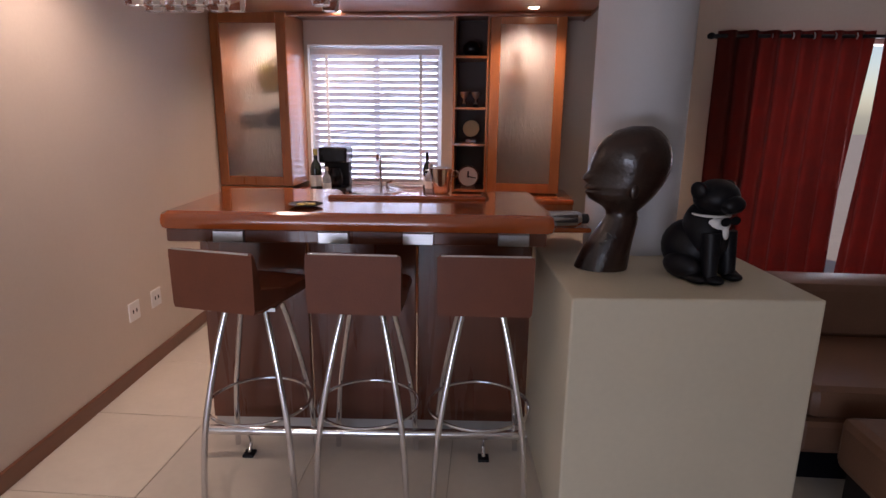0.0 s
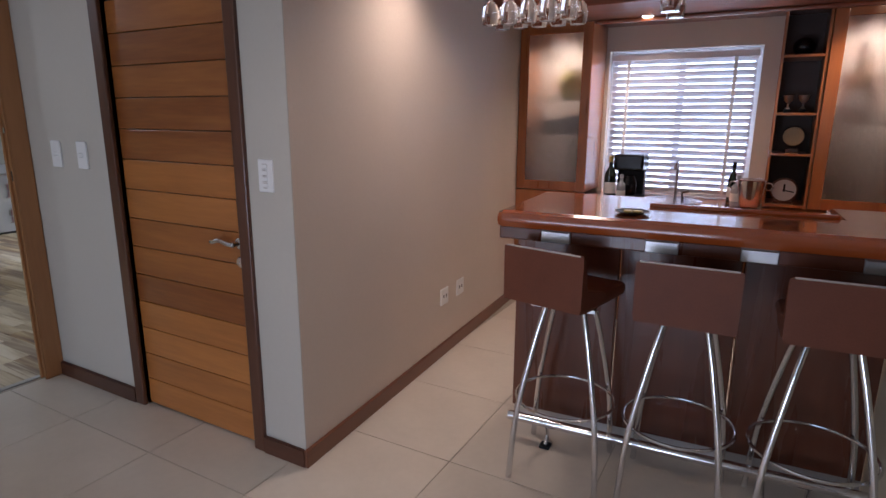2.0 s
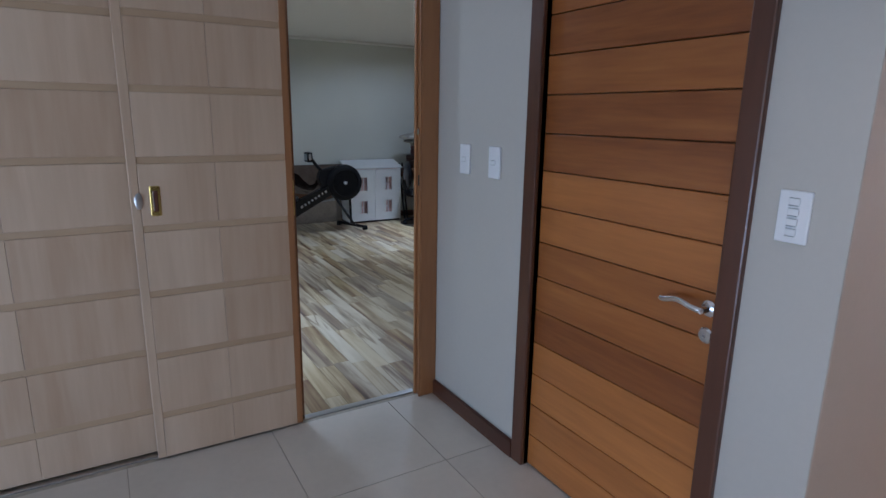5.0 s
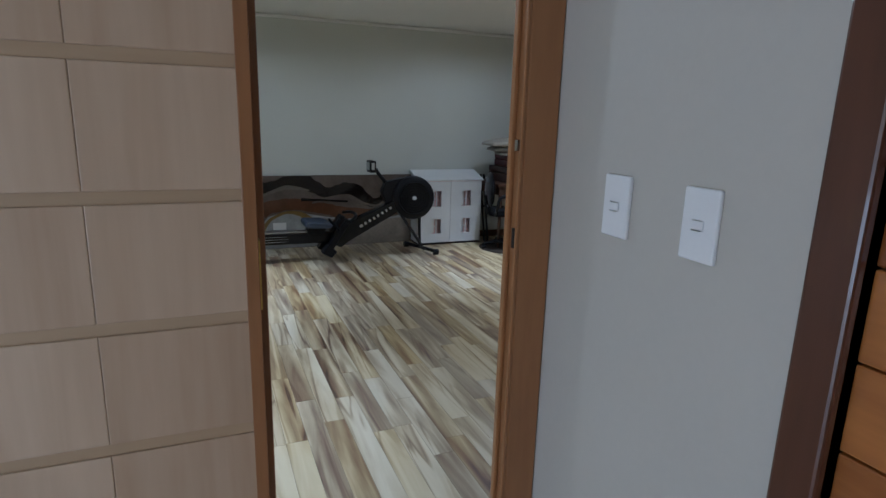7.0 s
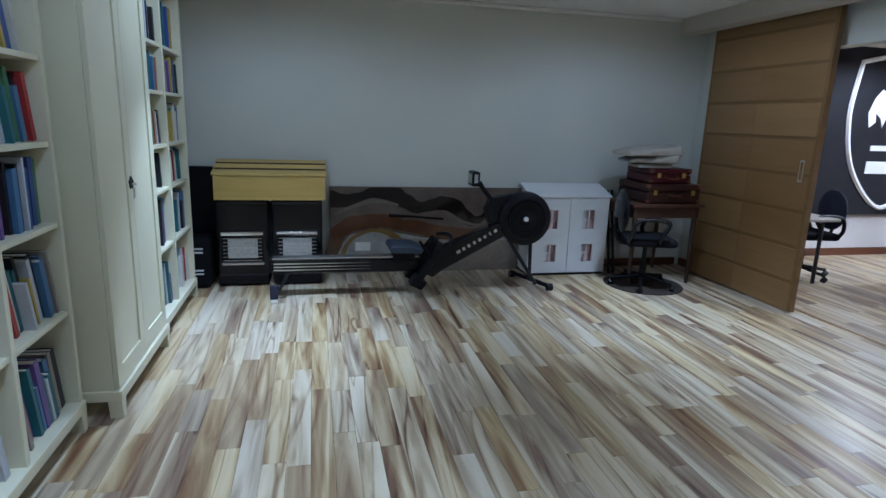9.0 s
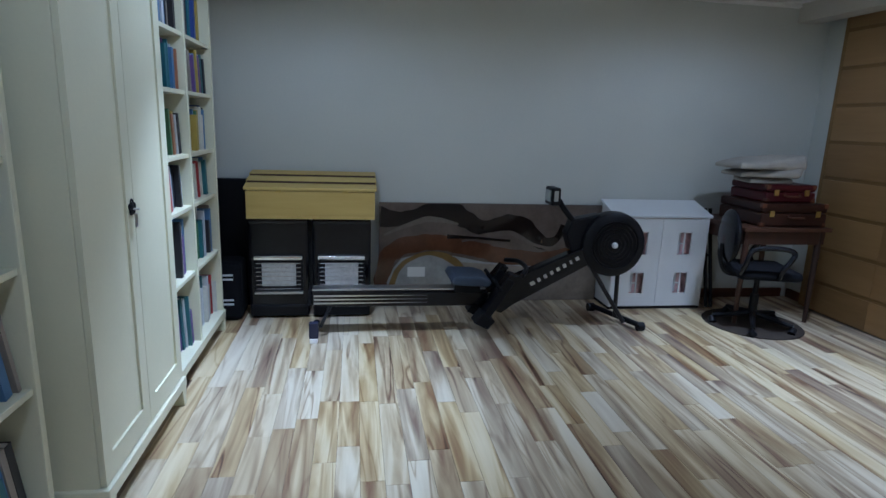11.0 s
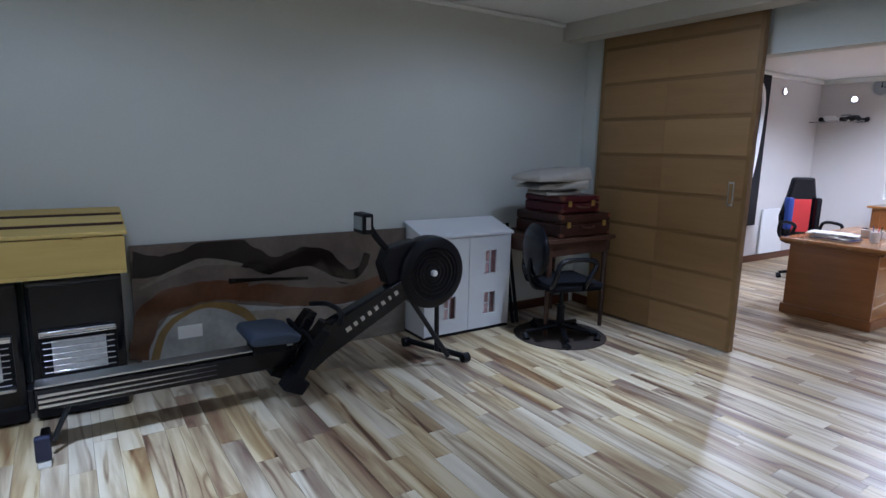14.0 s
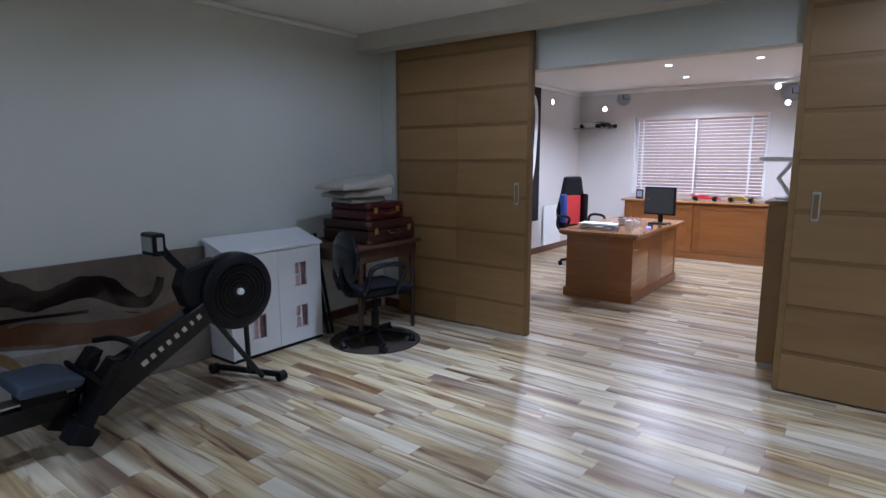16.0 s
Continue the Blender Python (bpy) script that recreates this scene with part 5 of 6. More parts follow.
part("pale_streak", ribbon([(1.86, 0.5), (2.08, 0.55), (2.27, 0.565), (2.45, 0.48), (2.62, 0.45), (2.72, 0.56)], (0.015, 0.045, 0.04, 0.025, 0.025, 0.015), PX + 0.0026), paint("painting_grey_streak", (0.14, 0.11, 0.09)), pt)
part("dark_line", ribbon([(1.74, 0.54), (1.95, 0.53), (2.26, 0.505)], (0.035, 0.02, 0.02), PX + 0.0032), paint("painting_dark_line", (0.014, 0.009, 0.007)), pt)
# pale square laid on for the light reflected in the glossy paint
part("reflection_square", boxes(((PX + 0.002, 1.43, 0.21), (PX + 0.004, 1.57, 0.29))), PAPER, pt, "small pale square standing in for a reflection")

# doll's house cabinet
dh = thing("dolls_house", "white wooden doll's house with pink-lined windows and a sloping lid", "doll's house")
HY0, HY1, HF, HB = 3.03, 3.82, -8.86, -9.12
for a in (HY0, HY1 - 0.018):
    part("side", prism([(HB, 0.02), (HF + 0.016, 0.02), (HF + 0.016, 0.745), (HB, 0.835)], "y", a, a + 0.018), WHITE_PAINT, dh)
part("roof", prism([(HB - 0.005, 0.838), (HF - 0.02 + 0.045, 0.748), (HF + 0.025, 0.768), (HB - 0.005, 0.858)], "y", HY0 - 0.02, HY1 + 0.02, 0.003), WHITE_PAINT, dh)
part("base", boxes(((HB, HY0, 0.0), (HF + 0.012, HY1, 0.022))), BLACK, dh)
part("floor_board", boxes(((HB, HY0 + 0.018, 0.36), (HF, HY1 - 0.018, 0.375)), ((HB, HY0 + 0.018, 0.022), (HF, HY1 - 0.018, 0.036)), ((HB, HY0 + 0.018, 0.036), (HB + 0.01, HY1 - 0.018, 0.745))), plain("pink_interior", (0.75, 0.4, 0.42), 0.7, var=0.4, scale=20), dh, "pink papered rooms")
ym = (HY0 + HY1) / 2
part("room_back", boxes(((HF - 0.07, HY0 + 0.019, 0.037), (HF - 0.06, HY1 - 0.019, 0.359)), ((HF - 0.07, HY0 + 0.019, 0.376), (HF - 0.06, HY1 - 0.019, 0.74))), plain("pale_pink_paper", (0.8, 0.52, 0.52), 0.7, var=0.3, scale=25), dh, "pale pink papered back")
for a, b in ((HY0 + 0.001, ym - 0.002), (ym + 0.002, HY1 - 0.001)):
    # front leaf with two window holes
    ca, cb = (a + b) / 2 - 0.055, (a + b) / 2 + 0.06
    if a < ym - 0.2:
        ca, cb = ca + 0.02, cb + 0.02
    zs = (0.024, 0.13, 0.30, 0.45, 0.63, 0.742)
    items = [((HF, a, zs[0]), (HF + 0.014, ca, zs[5])), ((HF, cb, zs[0]), (HF + 0.014, b, zs[5])), ((HF, ca, zs[0]), (HF + 0.014, cb, zs[1])), ((HF, ca, zs[2]), (HF + 0.014, cb, zs[3])), ((HF, ca, zs[4]), (HF + 0.014, cb, zs[5]))]
    leaf = part("front_leaf", boxes(*items), WHITE_PAINT, dh)
    for z0, z1 in ((zs[1], zs[2]), (zs[3], zs[4])):
        part("window_bar", boxes(((HF + 0.003, (ca + cb) / 2 - 0.006, z0), (HF + 0.01, (ca + cb) / 2 + 0.006, z1)), ((HF + 0.003, ca, (z0 + z1) / 2 - 0.005), (HF + 0.01, (ca + cb) / 2 - 0.006, (z0 + z1) / 2 + 0.005))), WHITE_PAINT, leaf)
        part("little_curtain", boxes(((HF - 0.04, ca + 0.0, z0), (HF - 0.03, ca + 0.045, z1))), WHITE, leaf)


# ---- rowing machine ----
def rower():
    r = thing("rowing_machine", "black air rowing machine with a grey monorail and flywheel cage", "rowing machine")
    X = -8.42
    part("monorail", prism([(0.735, 0.215), (0.9, 0.205), (1.92, 0.2), (1.92, 0.30), (0.735, 0.315)], "x", X - 0.045, X + 0.045, 0.008), BLACK_GLOSS, r)
    part("rail_track", boxes(((X - 0.05, 0.74, 0.318), (X + 0.05, 1.9, 0.328)), bev=0.003), STEEL, r, "bright steel seat track")
    # ribs as tapering bright wedges, shaped like the reflection stripes on the rail
    for z in (0.225, 0.25, 0.275):
        part("rail_sheen_rib", prism([(0.75, z), (1.5, z + 0.006), (0.75, z + 0.012)], "x", X + 0.044, X + 0.05), STEEL, r)
    part("rear_cap", boxes(((X - 0.05, 0.715, 0.21), (X + 0.05, 0.735, 0.32)), bev=0.006), BLACK, r)
    part("rear_leg", tube([(X + 0.02, 0.86, 0.21), (X + 0.06, 0.79, 0.07)], 0.012, 10), DARKMETAL, r)
    rf = part("rear_foot", boxes(((X - 0.16, 0.735, 0.0), (X + 0.16, 0.775, 0.05)), bev=0.01), BLACK, r)
    part("foot_cap", boxes(((X + 0.13, 0.725, 0.03), (X + 0.17, 0.785, 0.14)), bev=0.008), plain("navy_rubber", (0.012, 0.014, 0.04), 0.5), rf, "dark blue foot cap")
    part("foot_pad", boxes(((X + 0.13, 0.73, 0.0), (X + 0.17, 0.78, 0.029)), bev=0.004), WHITE, rf, "pale rubber foot pad")
    st = part("seat", prism([(1.64, 0.40), (1.66, 0.375), (1.9, 0.36), (1.92, 0.40), (1.84, 0.43), (1.66, 0.435)], "x", X - 0.15, X + 0.15, 0.014), SEATBLUE, r, "grey-blue moulded seat")
    part("carriage", boxes(((X - 0.07, 1.68, 0.3), (X + 0.07, 1.86, 0.37)), bev=0.008), BLACK, st)
    part("main_beam", prism([(1.9, 0.19), (2.02, 0.14), (2.1, 0.2), (2.62, 0.48), (2.75, 0.62), (2.58, 0.61), (2.12, 0.41), (1.92, 0.3)], "x", X - 0.045, X + 0.045, 0.012), BLACK_GLOSS, r)
    for i in range(8):
        t = i / 7
        w = (0.019, 0.013, 0.013, 0.012, 0.013, 0.013, 0.009, 0.014)[i]
        part("beam_mark", box(bmesh.new(), (-0.001, -w, -0.016), (0.001, w * 0.85, 0.011), 0, pose(X + 0.047, 2.23 + 0.31 * t, 0.36 + 0.175 * t, 29)), STEEL, r)
    for s in (-1, 1):
        fp = part("footplate", prism([(1.83, 0.13), (1.88, 0.1), (2.07, 0.4), (2.02, 0.43)], "x", X + s * 0.12 - 0.055, X + s * 0.12 + 0.055, 0.008), BLACK, r)
        part("heel_cup", prism([(1.8, 0.12), (1.9, 0.07), (1.95, 0.13), (1.86, 0.2)], "x", X + s * 0.12 - 0.06, X + s * 0.12 + 0.06, 0.01), BLACK, fp)
        part("toe_piece", prism([(1.96, 0.36), (2.03, 0.34), (2.09, 0.44), (2.04, 0.46)], "x", X + s * 0.12 - 0.05, X + s * 0.12 + 0.05, 0.008), BLACK_GLOSS, fp)
        part("strap", tube(arc([(X + s * 0.12 - 0.06, 1.98, 0.34), (X + s * 0.12 - 0.03, 1.94, 0.4), (X + s * 0.12 + 0.03, 1.94, 0.4), (X + s * 0.12 + 0.06, 1.98, 0.34)]), 0.012, 8), BLACK_CLOTH, fp)
    part("handle", tube(arc([(X - 0.22, 2.1, 0.46), (X - 0.1, 2.16, 0.48), (X + 0.1, 2.16, 0.48), (X + 0.22, 2.1, 0.46)]), 0.016, 10), BLACK, r, "black pull handle resting in its hook")
    C = (X, 2.80, 0.63)
    part("flywheel_cage", lathe([(0.12, -0.085), (0.2, -0.08), (0.226, -0.055), (0.232, 0.0), (0.226, 0.045), (0.205, 0.062), (0.17, 0.068), (0.165, 0.056), (0.03, 0.05)], 48, Matrix.Translation(C) @ pose(0, 0, 0, 0, 90)), BLACK, r, "black round flywheel cage")
    for k in range(5):
        part("cage_ring", tube(ring((C[0] + 0.064 - 0.003 * k, C[1], C[2]), 0.155 - 0.026 * k, 40, "x"), 0.0035, 6, closed=True), BLACK_GLOSS, r)
    part("hub_cap", lathe([(0.02, 0.045), (0.02, 0.07), (0.012, 0.075)], 18, Matrix.Translation(C) @ pose(0, 0, 0, 0, 90)), WHITE, r, "white hub cap")
    part("side_shroud", prism([(2.5, 0.58), (2.62, 0.56), (2.72, 0.6), (2.76, 0.78), (2.7, 0.84), (2.5, 0.8), (2.46, 0.7)], "x", X - 0.09, X + 0.02, 0.012), BLACK, r)
    part("front_leg", tube([(X + 0.03, 2.66, 0.46), (X + 0.04, 2.93, 0.06)], 0.016, 10), DARKMETAL, r)
    part("front_leg", tube([(X - 0.06, 2.9, 0.45), (X - 0.08, 2.92, 0.06)], 0.016, 10), DARKMETAL, r)
    ff = part("front_foot", tube([(X - 0.4, 2.87, 0.045), (X + 0.06, 3.04, 0.045)], 0.02, 12), BLACK, r)
    for x, y in ((X - 0.4, 2.865), (X + 0.06, 3.05)):
        part("wheel", tube([(x, y - 0.02, 0.032), (x, y + 0.03, 0.032)], 0.032, 16), BLACK, ff)
    part("monitor_arm", tube(arc([(X - 0.02, 2.62, 0.68), (X - 0.02, 2.54, 0.76), (X - 0.02, 2.44, 0.87), (X - 0.02, 2.4, 0.93)]), 0.02, 10), BLACK, r)
    mo = part("monitor", box(bmesh.new(), (X - 0.09, 2.32, 0.9), (X + 0.06, 2.385, 1.02), 0.012), BLACK, r)
    part("screen", boxes(((X - 0.07, 2.316, 0.925), (X + 0.04, 2.3205, 1.0))), plain("lcd", (0.25, 0.28, 0.27), 0.3), mo)
    part("monitor_side", boxes(((X + 0.0595, 2.335, 0.93), (X + 0.062, 2.365, 1.0)), bev=0.001), STEEL, mo)


rower()


def office_chair(m, label, back_mat, seat_mat, arm_mat, tall=0.0, red=None):
    c = thing("office_chair", label, "office chair", m)
    for k in range(5):
        a = k * math.tau / 5 + 0.3
        u = Vector((math.cos(a), math.sin(a), 0))
        arm = part("base_arm", tube([u * 0.03 + Vector((0, 0, 0.1)), u * 0.28 + Vector((0, 0, 0.065))], [0.022, 0.015], 8), BLACK, c)
        w = u.orthogonal().normalized()
        part("castor", tube([u * 0.28 - w * 0.022 + Vector((0, 0, 0.026)), u * 0.28 + w * 0.022 + Vector((0, 0, 0.026))], 0.026, 14), BLACK, arm)
    part("gas_column", tube([(0, 0, 0.08), (0, 0, 0.25), (0, 0, 0.251), (0, 0, 0.4)], [0.03, 0.03, 0.018, 0.018], 14), BLACK, c)
    part("seat", box(bmesh.new(), (-0.22, -0.22, 0.4), (0.22, 0.22, 0.47), 0.03), seat_mat, c)
    if tall:
        bm = prism([(-0.2, 0.45), (0.2, 0.45), (0.24, 0.7), (0.17, 0.95), (0.13, 1.15), (-0.13, 1.15), (-0.17, 0.95), (-0.24, 0.7)], "y", 0.2, 0.27, 0.025)
        part("backrest", bm, back_mat, c)
        part("back_stripe", boxes(((-0.11, 0.195, 0.52), (0.11, 0.205, 0.9)), bev=0.004), red, c, "red back insert")
        for s in (-1, 1):
            part("wing", box(bmesh.new(), (0.17 * s - 0.035, 0.14, 0.55), (0.17 * s + 0.035, 0.24, 0.92), 0.02), BLUE if s < 0 else back_mat, c)
    else:
        bm = bmesh.new()
        blob(bm, (0, 0.24, 0.68), (0.2, 0.045, 0.2))
        part("backrest", bm, back_mat, c)
        part("back_bar", tube(arc([(0, 0.05, 0.39), (0, 0.22, 0.4), (0, 0.28, 0.5), (0, 0.28, 0.62)]), 0.016, 8), BLACK, c)
    for s in (-1, 1):
        part("armrest", tube(arc([(0.22 * s, -0.05, 0.43), (0.28 * s, -0.04, 0.5), (0.28 * s, -0.1, 0.62), (0.27 * s, 0.0, 0.65), (0.26 * s, 0.16, 0.63), (0.25 * s, 0.2, 0.52), (0.2 * s, 0.2, 0.44)]), 0.018, 10), arm_mat, c)
    return c


office_chair(pose(-8.42, 3.98, 0, 0, 0, 165), "small black office chair with looped arms on a dark mat", BLACK_GLOSS, BLACK_CLOTH, BLACK_GLOSS)
single("floor_mat", lathe([(0.35, 0.0), (0.352, 0.004), (0.346, 0.007)], 40, pose(-8.46, 4.02, 0)), plain("dark_mat", (0.032, 0.022, 0.015), 0.9, var=0.4, scale=9, bump=0.4), "round dark floor mat under the office chair", "mat")
fs = thing("folded_stand", "narrow black folded stand leaning between the doll's house and the chair", "stand", pose(-8.93, 3.9, 0))
for dy in (0.0, 0.045):
    part("rail", tube([(0.06, dy, 0.0), (-0.12, dy, 0.8)], 0.014, 10), BLACK, fs)
for z in (0.12, 0.42, 0.74):
    part("cross_bar", tube([(0.06 - 0.225 * z, 0.0, z), (0.06 - 0.225 * z, 0.045, z)], 0.01, 8), BLACK, fs)
tb = thing("side_table", "old dark wooden side table carrying suitcases", "table")
part("top", boxes(((-9.1, 3.82, 0.72), (-8.42, 4.54, 0.75)), bev=0.004), OLD_WOOD, tb)
part("apron", boxes(((-9.07, 3.85, 0.62), (-8.45, 3.87, 0.72)), ((-9.07, 4.49, 0.62), (-8.45, 4.51, 0.72)), ((-8.47, 3.87, 0.62), (-8.45, 4.49, 0.72))), OLD_WOOD, tb)
for x in (-9.06, -8.49):
    for y in (3.86, 4.46):
        part("leg", tube([(x + 0.02, y + 0.02, 0), (x + 0.02, y + 0.02, 0.3), (x + 0.02, y + 0.02, 0.72)], [0.016, 0.02, 0.024], 10), OLD_WOOD, tb)


def suitcase(lo, hi, material, label):
    s = thing("suitcase", label, "suitcase")
    zm = lo[2] + (hi[2] - lo[2]) * 0.6
    part("body", box(bmesh.new(), lo, (hi[0], hi[1], zm - 0.001), 0.015), material, s)
    part("lid", box(bmesh.new(), (lo[0], lo[1], zm + 0.001), hi, 0.015), material, s)
    for y in (lo[1] + 0.08, hi[1] - 0.08):
        part("clasp", boxes(((hi[0] - 0.001, y - 0.018, zm - 0.028), (hi[0] + 0.008, y + 0.018, zm + 0.016)), bev=0.002), BRASS, s, "brass clasp")
    for y in (lo[1], hi[1] - 0.035):
        for z in (lo[2], hi[2] - 0.035):
            part("corner", box(bmesh.new(), (hi[0] - 0.034, y - 0.0015, z - 0.0015 if z > lo[2] else z), (hi[0] + 0.0015, y + 0.0365, z + 0.0365 if z > lo[2] else z + 0.035), 0.008), BASE_WOOD, s)
    ymid = (lo[1] + hi[1]) / 2
    part("handle", tube(arc([(hi[0], ymid - 0.06, zm - 0.02), (hi[0] + 0.03, ymid - 0.05, zm - 0.03), (hi[0] + 0.03, ymid + 0.05, zm - 0.03), (hi[0], ymid + 0.06, zm - 0.02)]), 0.008, 8), BASE_WOOD, s)


suitcase((-8.96, 3.96, 0.752), (-8.45, 4.5, 0.925), SUITCASE, "worn brown leather suitcase with brass clasps on the side table")
suitcase((-8.92, 4.01, 0.927), (-8.5, 4.42, 1.06), SUITCASE_RED, "oxblood red suitcase on top of the brown one")


def cloth_pile():
    c = thing("folded_blankets", "pile of folded cream blankets on the suitcases", "blanket")
    rnd = random.Random(4)
    z = 1.061
    for i, (w, d, t) in enumerate(((0.15, 0.15, 0.045), (0.17, 0.22, 0.06), (0.18, 0.26, 0.075))):
        bm = box(bmesh.new(), (-w, -d, 0), (w, d, t), t * 0.3)
        bmesh.ops.subdivide_edges(bm, edges=list(bm.edges), cuts=4, use_grid_fill=True)
        for v in bm.verts:
            lift = v.co.z / t
            k = noise.noise(v.co * 8 + Vector((i * 5, 0, 0))) + 0.5 * noise.noise(v.co * 19 + Vector((0, i * 3, 0)))
            edge = max(abs(v.co.x) / w, abs(v.co.y) / d)
            v.co.z += (0.026 * k - 0.028 * edge ** 3 + 0.014) * lift + 0.13 * v.co.y * (i > 0) * lift
            v.co.x += 0.022 * noise.noise(v.co * 6 + Vector((3, i, 0)))
            v.co.y += 0.03 * noise.noise(v.co * 5 + Vector((i, 7, 0)))
        bm.transform(pose(-8.7 + 0.015 * i, 4.1 - 0.03 * i, z, 0, 0, rnd.uniform(-14, 14)))
        part("blanket", bm, LINEN, c)
        z += t
    return c


cloth_pile()

# ---- office ----
dk = thing("desk", "heavy brown wooden pedestal desk with a moulded top", "desk", pose(0, 0, 0))
part("top", box(bmesh.new(), (-8.0, 6.22, 0.65), (-7.18, 7.78, 0.685), 0.01), DESK_TOP, dk, "paler wooden desk top")
part("top_moulding", boxes(((-7.97, 6.25, 0.625), (-7.21, 7.75, 0.65)), bev=0.008), DESK_WOOD, dk)
part("side_panel", boxes(((-7.93, 6.28, 0.08), (-7.25, 6.31, 0.625)), bev=0.004), DESK_WOOD, dk)
part("side_panel", boxes(((-7.93, 7.69, 0.08), (-7.25, 7.72, 0.625)), bev=0.004), DESK_WOOD, dk)
for a, b, mt in ((6.31, 6.78, DESK_TOP), (6.785, 7.21, DESK_WOOD), (7.215, 7.69, DESK_TOP)):
    part("modesty_panel", boxes(((-7.28, a, 0.08), (-7.255, b, 0.625)), bev=0.005), mt, dk)
part("pedestal", boxes(((-7.93, 6.31, 0.08), (-7.282, 6.75, 0.62))), DESK_WOOD, dk)
part("pedestal", boxes(((-7.93, 7.25, 0.08), (-7.282, 7.69, 0.62))), DESK_WOOD, dk)
part("plinth", boxes(((-7.95, 6.265, 0.0), (-7.235, 7.735, 0.085)), bev=0.008), DESK_WOOD, dk)
cd = thing("credenza", "long brown wooden credenza with panelled doors under the window", "credenza")
part("top", box(bmesh.new(), (-8.46, 9.2, 0.775), (-5.5, 9.73, 0.805), 0.008), DESK_TOP, cd)
part("body", boxes(((-8.42, 9.26, 0.09), (-5.52, 9.72, 0.775))), DESK_WOOD, cd)
part("plinth", boxes(((-8.44, 9.235, 0), (-5.5, 9.72, 0.09)), bev=0.006), DESK_WOOD, cd)
for i in range(3):
    a = -8.4 + i * 0.96
    d = part("door", boxes(((a, 9.238, 0.1), (a + 0.08, 9.259, 0.765)), ((a + 0.86, 9.238, 0.1), (a + 0.94, 9.259, 0.765)), ((a + 0.08, 9.238, 0.69), (a + 0.86, 9.259, 0.765)), ((a + 0.08, 9.238, 0.1), (a + 0.86, 9.259, 0.17)), bev=0.003), DESK_WOOD, cd)
    part("door_panel", boxes(((a + 0.08, 9.248, 0.17), (a + 0.86, 9.258, 0.69))), DESK_WOOD, d)
mn = thing("computer_monitor", "dark flat computer monitor on the desk, switched off", "monitor", pose(-7.32, 7.3, 0.685, 0, 0, -8))
part("foot", box(bmesh.new(), (-0.1, -0.07, 0), (0.1, 0.07, 0.012), 0.004), BLACK, mn)
part("neck", boxes(((-0.025, 0.0, 0.012), (0.025, 0.03, 0.2)), bev=0.004), BLACK, mn)
pn = part("panel", box(bmesh.new(), (-0.17, -0.035, 0.1), (0.17, 0.0, 0.4), 0.006), BLACK, mn)
part("screen", boxes(((-0.158, -0.0385, 0.113), (0.158, -0.0345, 0.387))), SCREEN, pn)
pp = thing("paper_stack", "untidy stack of papers and blue folders on the desk", "papers")
rnd = random.Random(9)
for i in range(9):
    part("sheet", box(bmesh.new(), (-0.15, -0.11, 0), (0.15, 0.11, 0.006), 0.001, pose(-7.68 + rnd.uniform(-0.05, 0.05), 6.52 + rnd.uniform(-0.04, 0.04), 0.6855 + 0.0062 * i, 0, 0, rnd.uniform(-25, 25))), (PAPER, PAPER, BLUE, PAPER)[i % 4], pp)
ph = thing("desk_telephone", "pale desk telephone with its handset on", "telephone", pose(-7.55, 7.0, 0.6855))
part("base", prism([(-0.1, 0), (0.1, 0), (0.1, 0.03), (-0.1, 0.075)], "x", -0.09, 0.09, 0.008), WHITE, ph)
part("handset", box(bmesh.new(), (-0.09, 0.02, 0.05), (-0.04, 0.2, 0.09), 0.015, pose(0, -0.11, 0.005, -12)), BLACK, ph)
cu = thing("pen_cup", "small clear cup with pens on the desk", "pen cup", pose(-7.42, 6.62, 0.6855))
part("cup", lathe([(0.03, 0), (0.035, 0.002), (0.038, 0.09), (0.034, 0.09)], 18), WHITE, cu)
for dx, mt in ((-0.01, BLUE), (0.008, RED), (0.016, BLACK)):
    part("pen", tube([(dx, 0, 0.01), (dx * 2.6, 0.01, 0.14)], 0.004, 6), mt, cu)
mw = thing("computer_mouse", "black mouse with a blue glow on the desk", "mouse", pose(-7.3, 6.92, 0.6855))
bmm = bmesh.new()
blob(bmm, (0, 0, 0.012), (0.03, 0.05, 0.02))
part("shell", bmm, BLACK, mw)
part("light_strip", boxes(((-0.02, -0.054, 0.002), (0.02, -0.044, 0.01))), glow("blue_led", (0.15, 0.2, 1.0), 4), mw)
office_chair(pose(-8.5, 7.95, 0, 0, 0, 62), "tall racing-style office chair in black, blue and red", BLACK_GLOSS, BLACK, BLACK, 1.0, RED)

wt = thing("work_table", "small grey-topped work table with rounded corners", "table", pose(-8.62, 5.56, 0))
part("top", box(bmesh.new(), (-0.45, -0.28, 0.62), (0.42, 0.28, 0.65), 0.012), plain("grey_laminate", (0.36, 0.33, 0.29), 0.4), wt)
for x in (-0.4, 0.3):
    for y in (-0.2, 0.2):
        part("leg", tube([(x, y, 0), (x, y, 0.62)], 0.018, 10), DARKMETAL, wt)
office_chair(pose(-8.6, 5.86, 0, 0, 0, -10), "black office chair with a rounded blue-black back at the work table", plain("blue_black_cloth", (0.015, 0.02, 0.045), 0.7, bump=0.3), BLACK_CLOTH, BLACK)

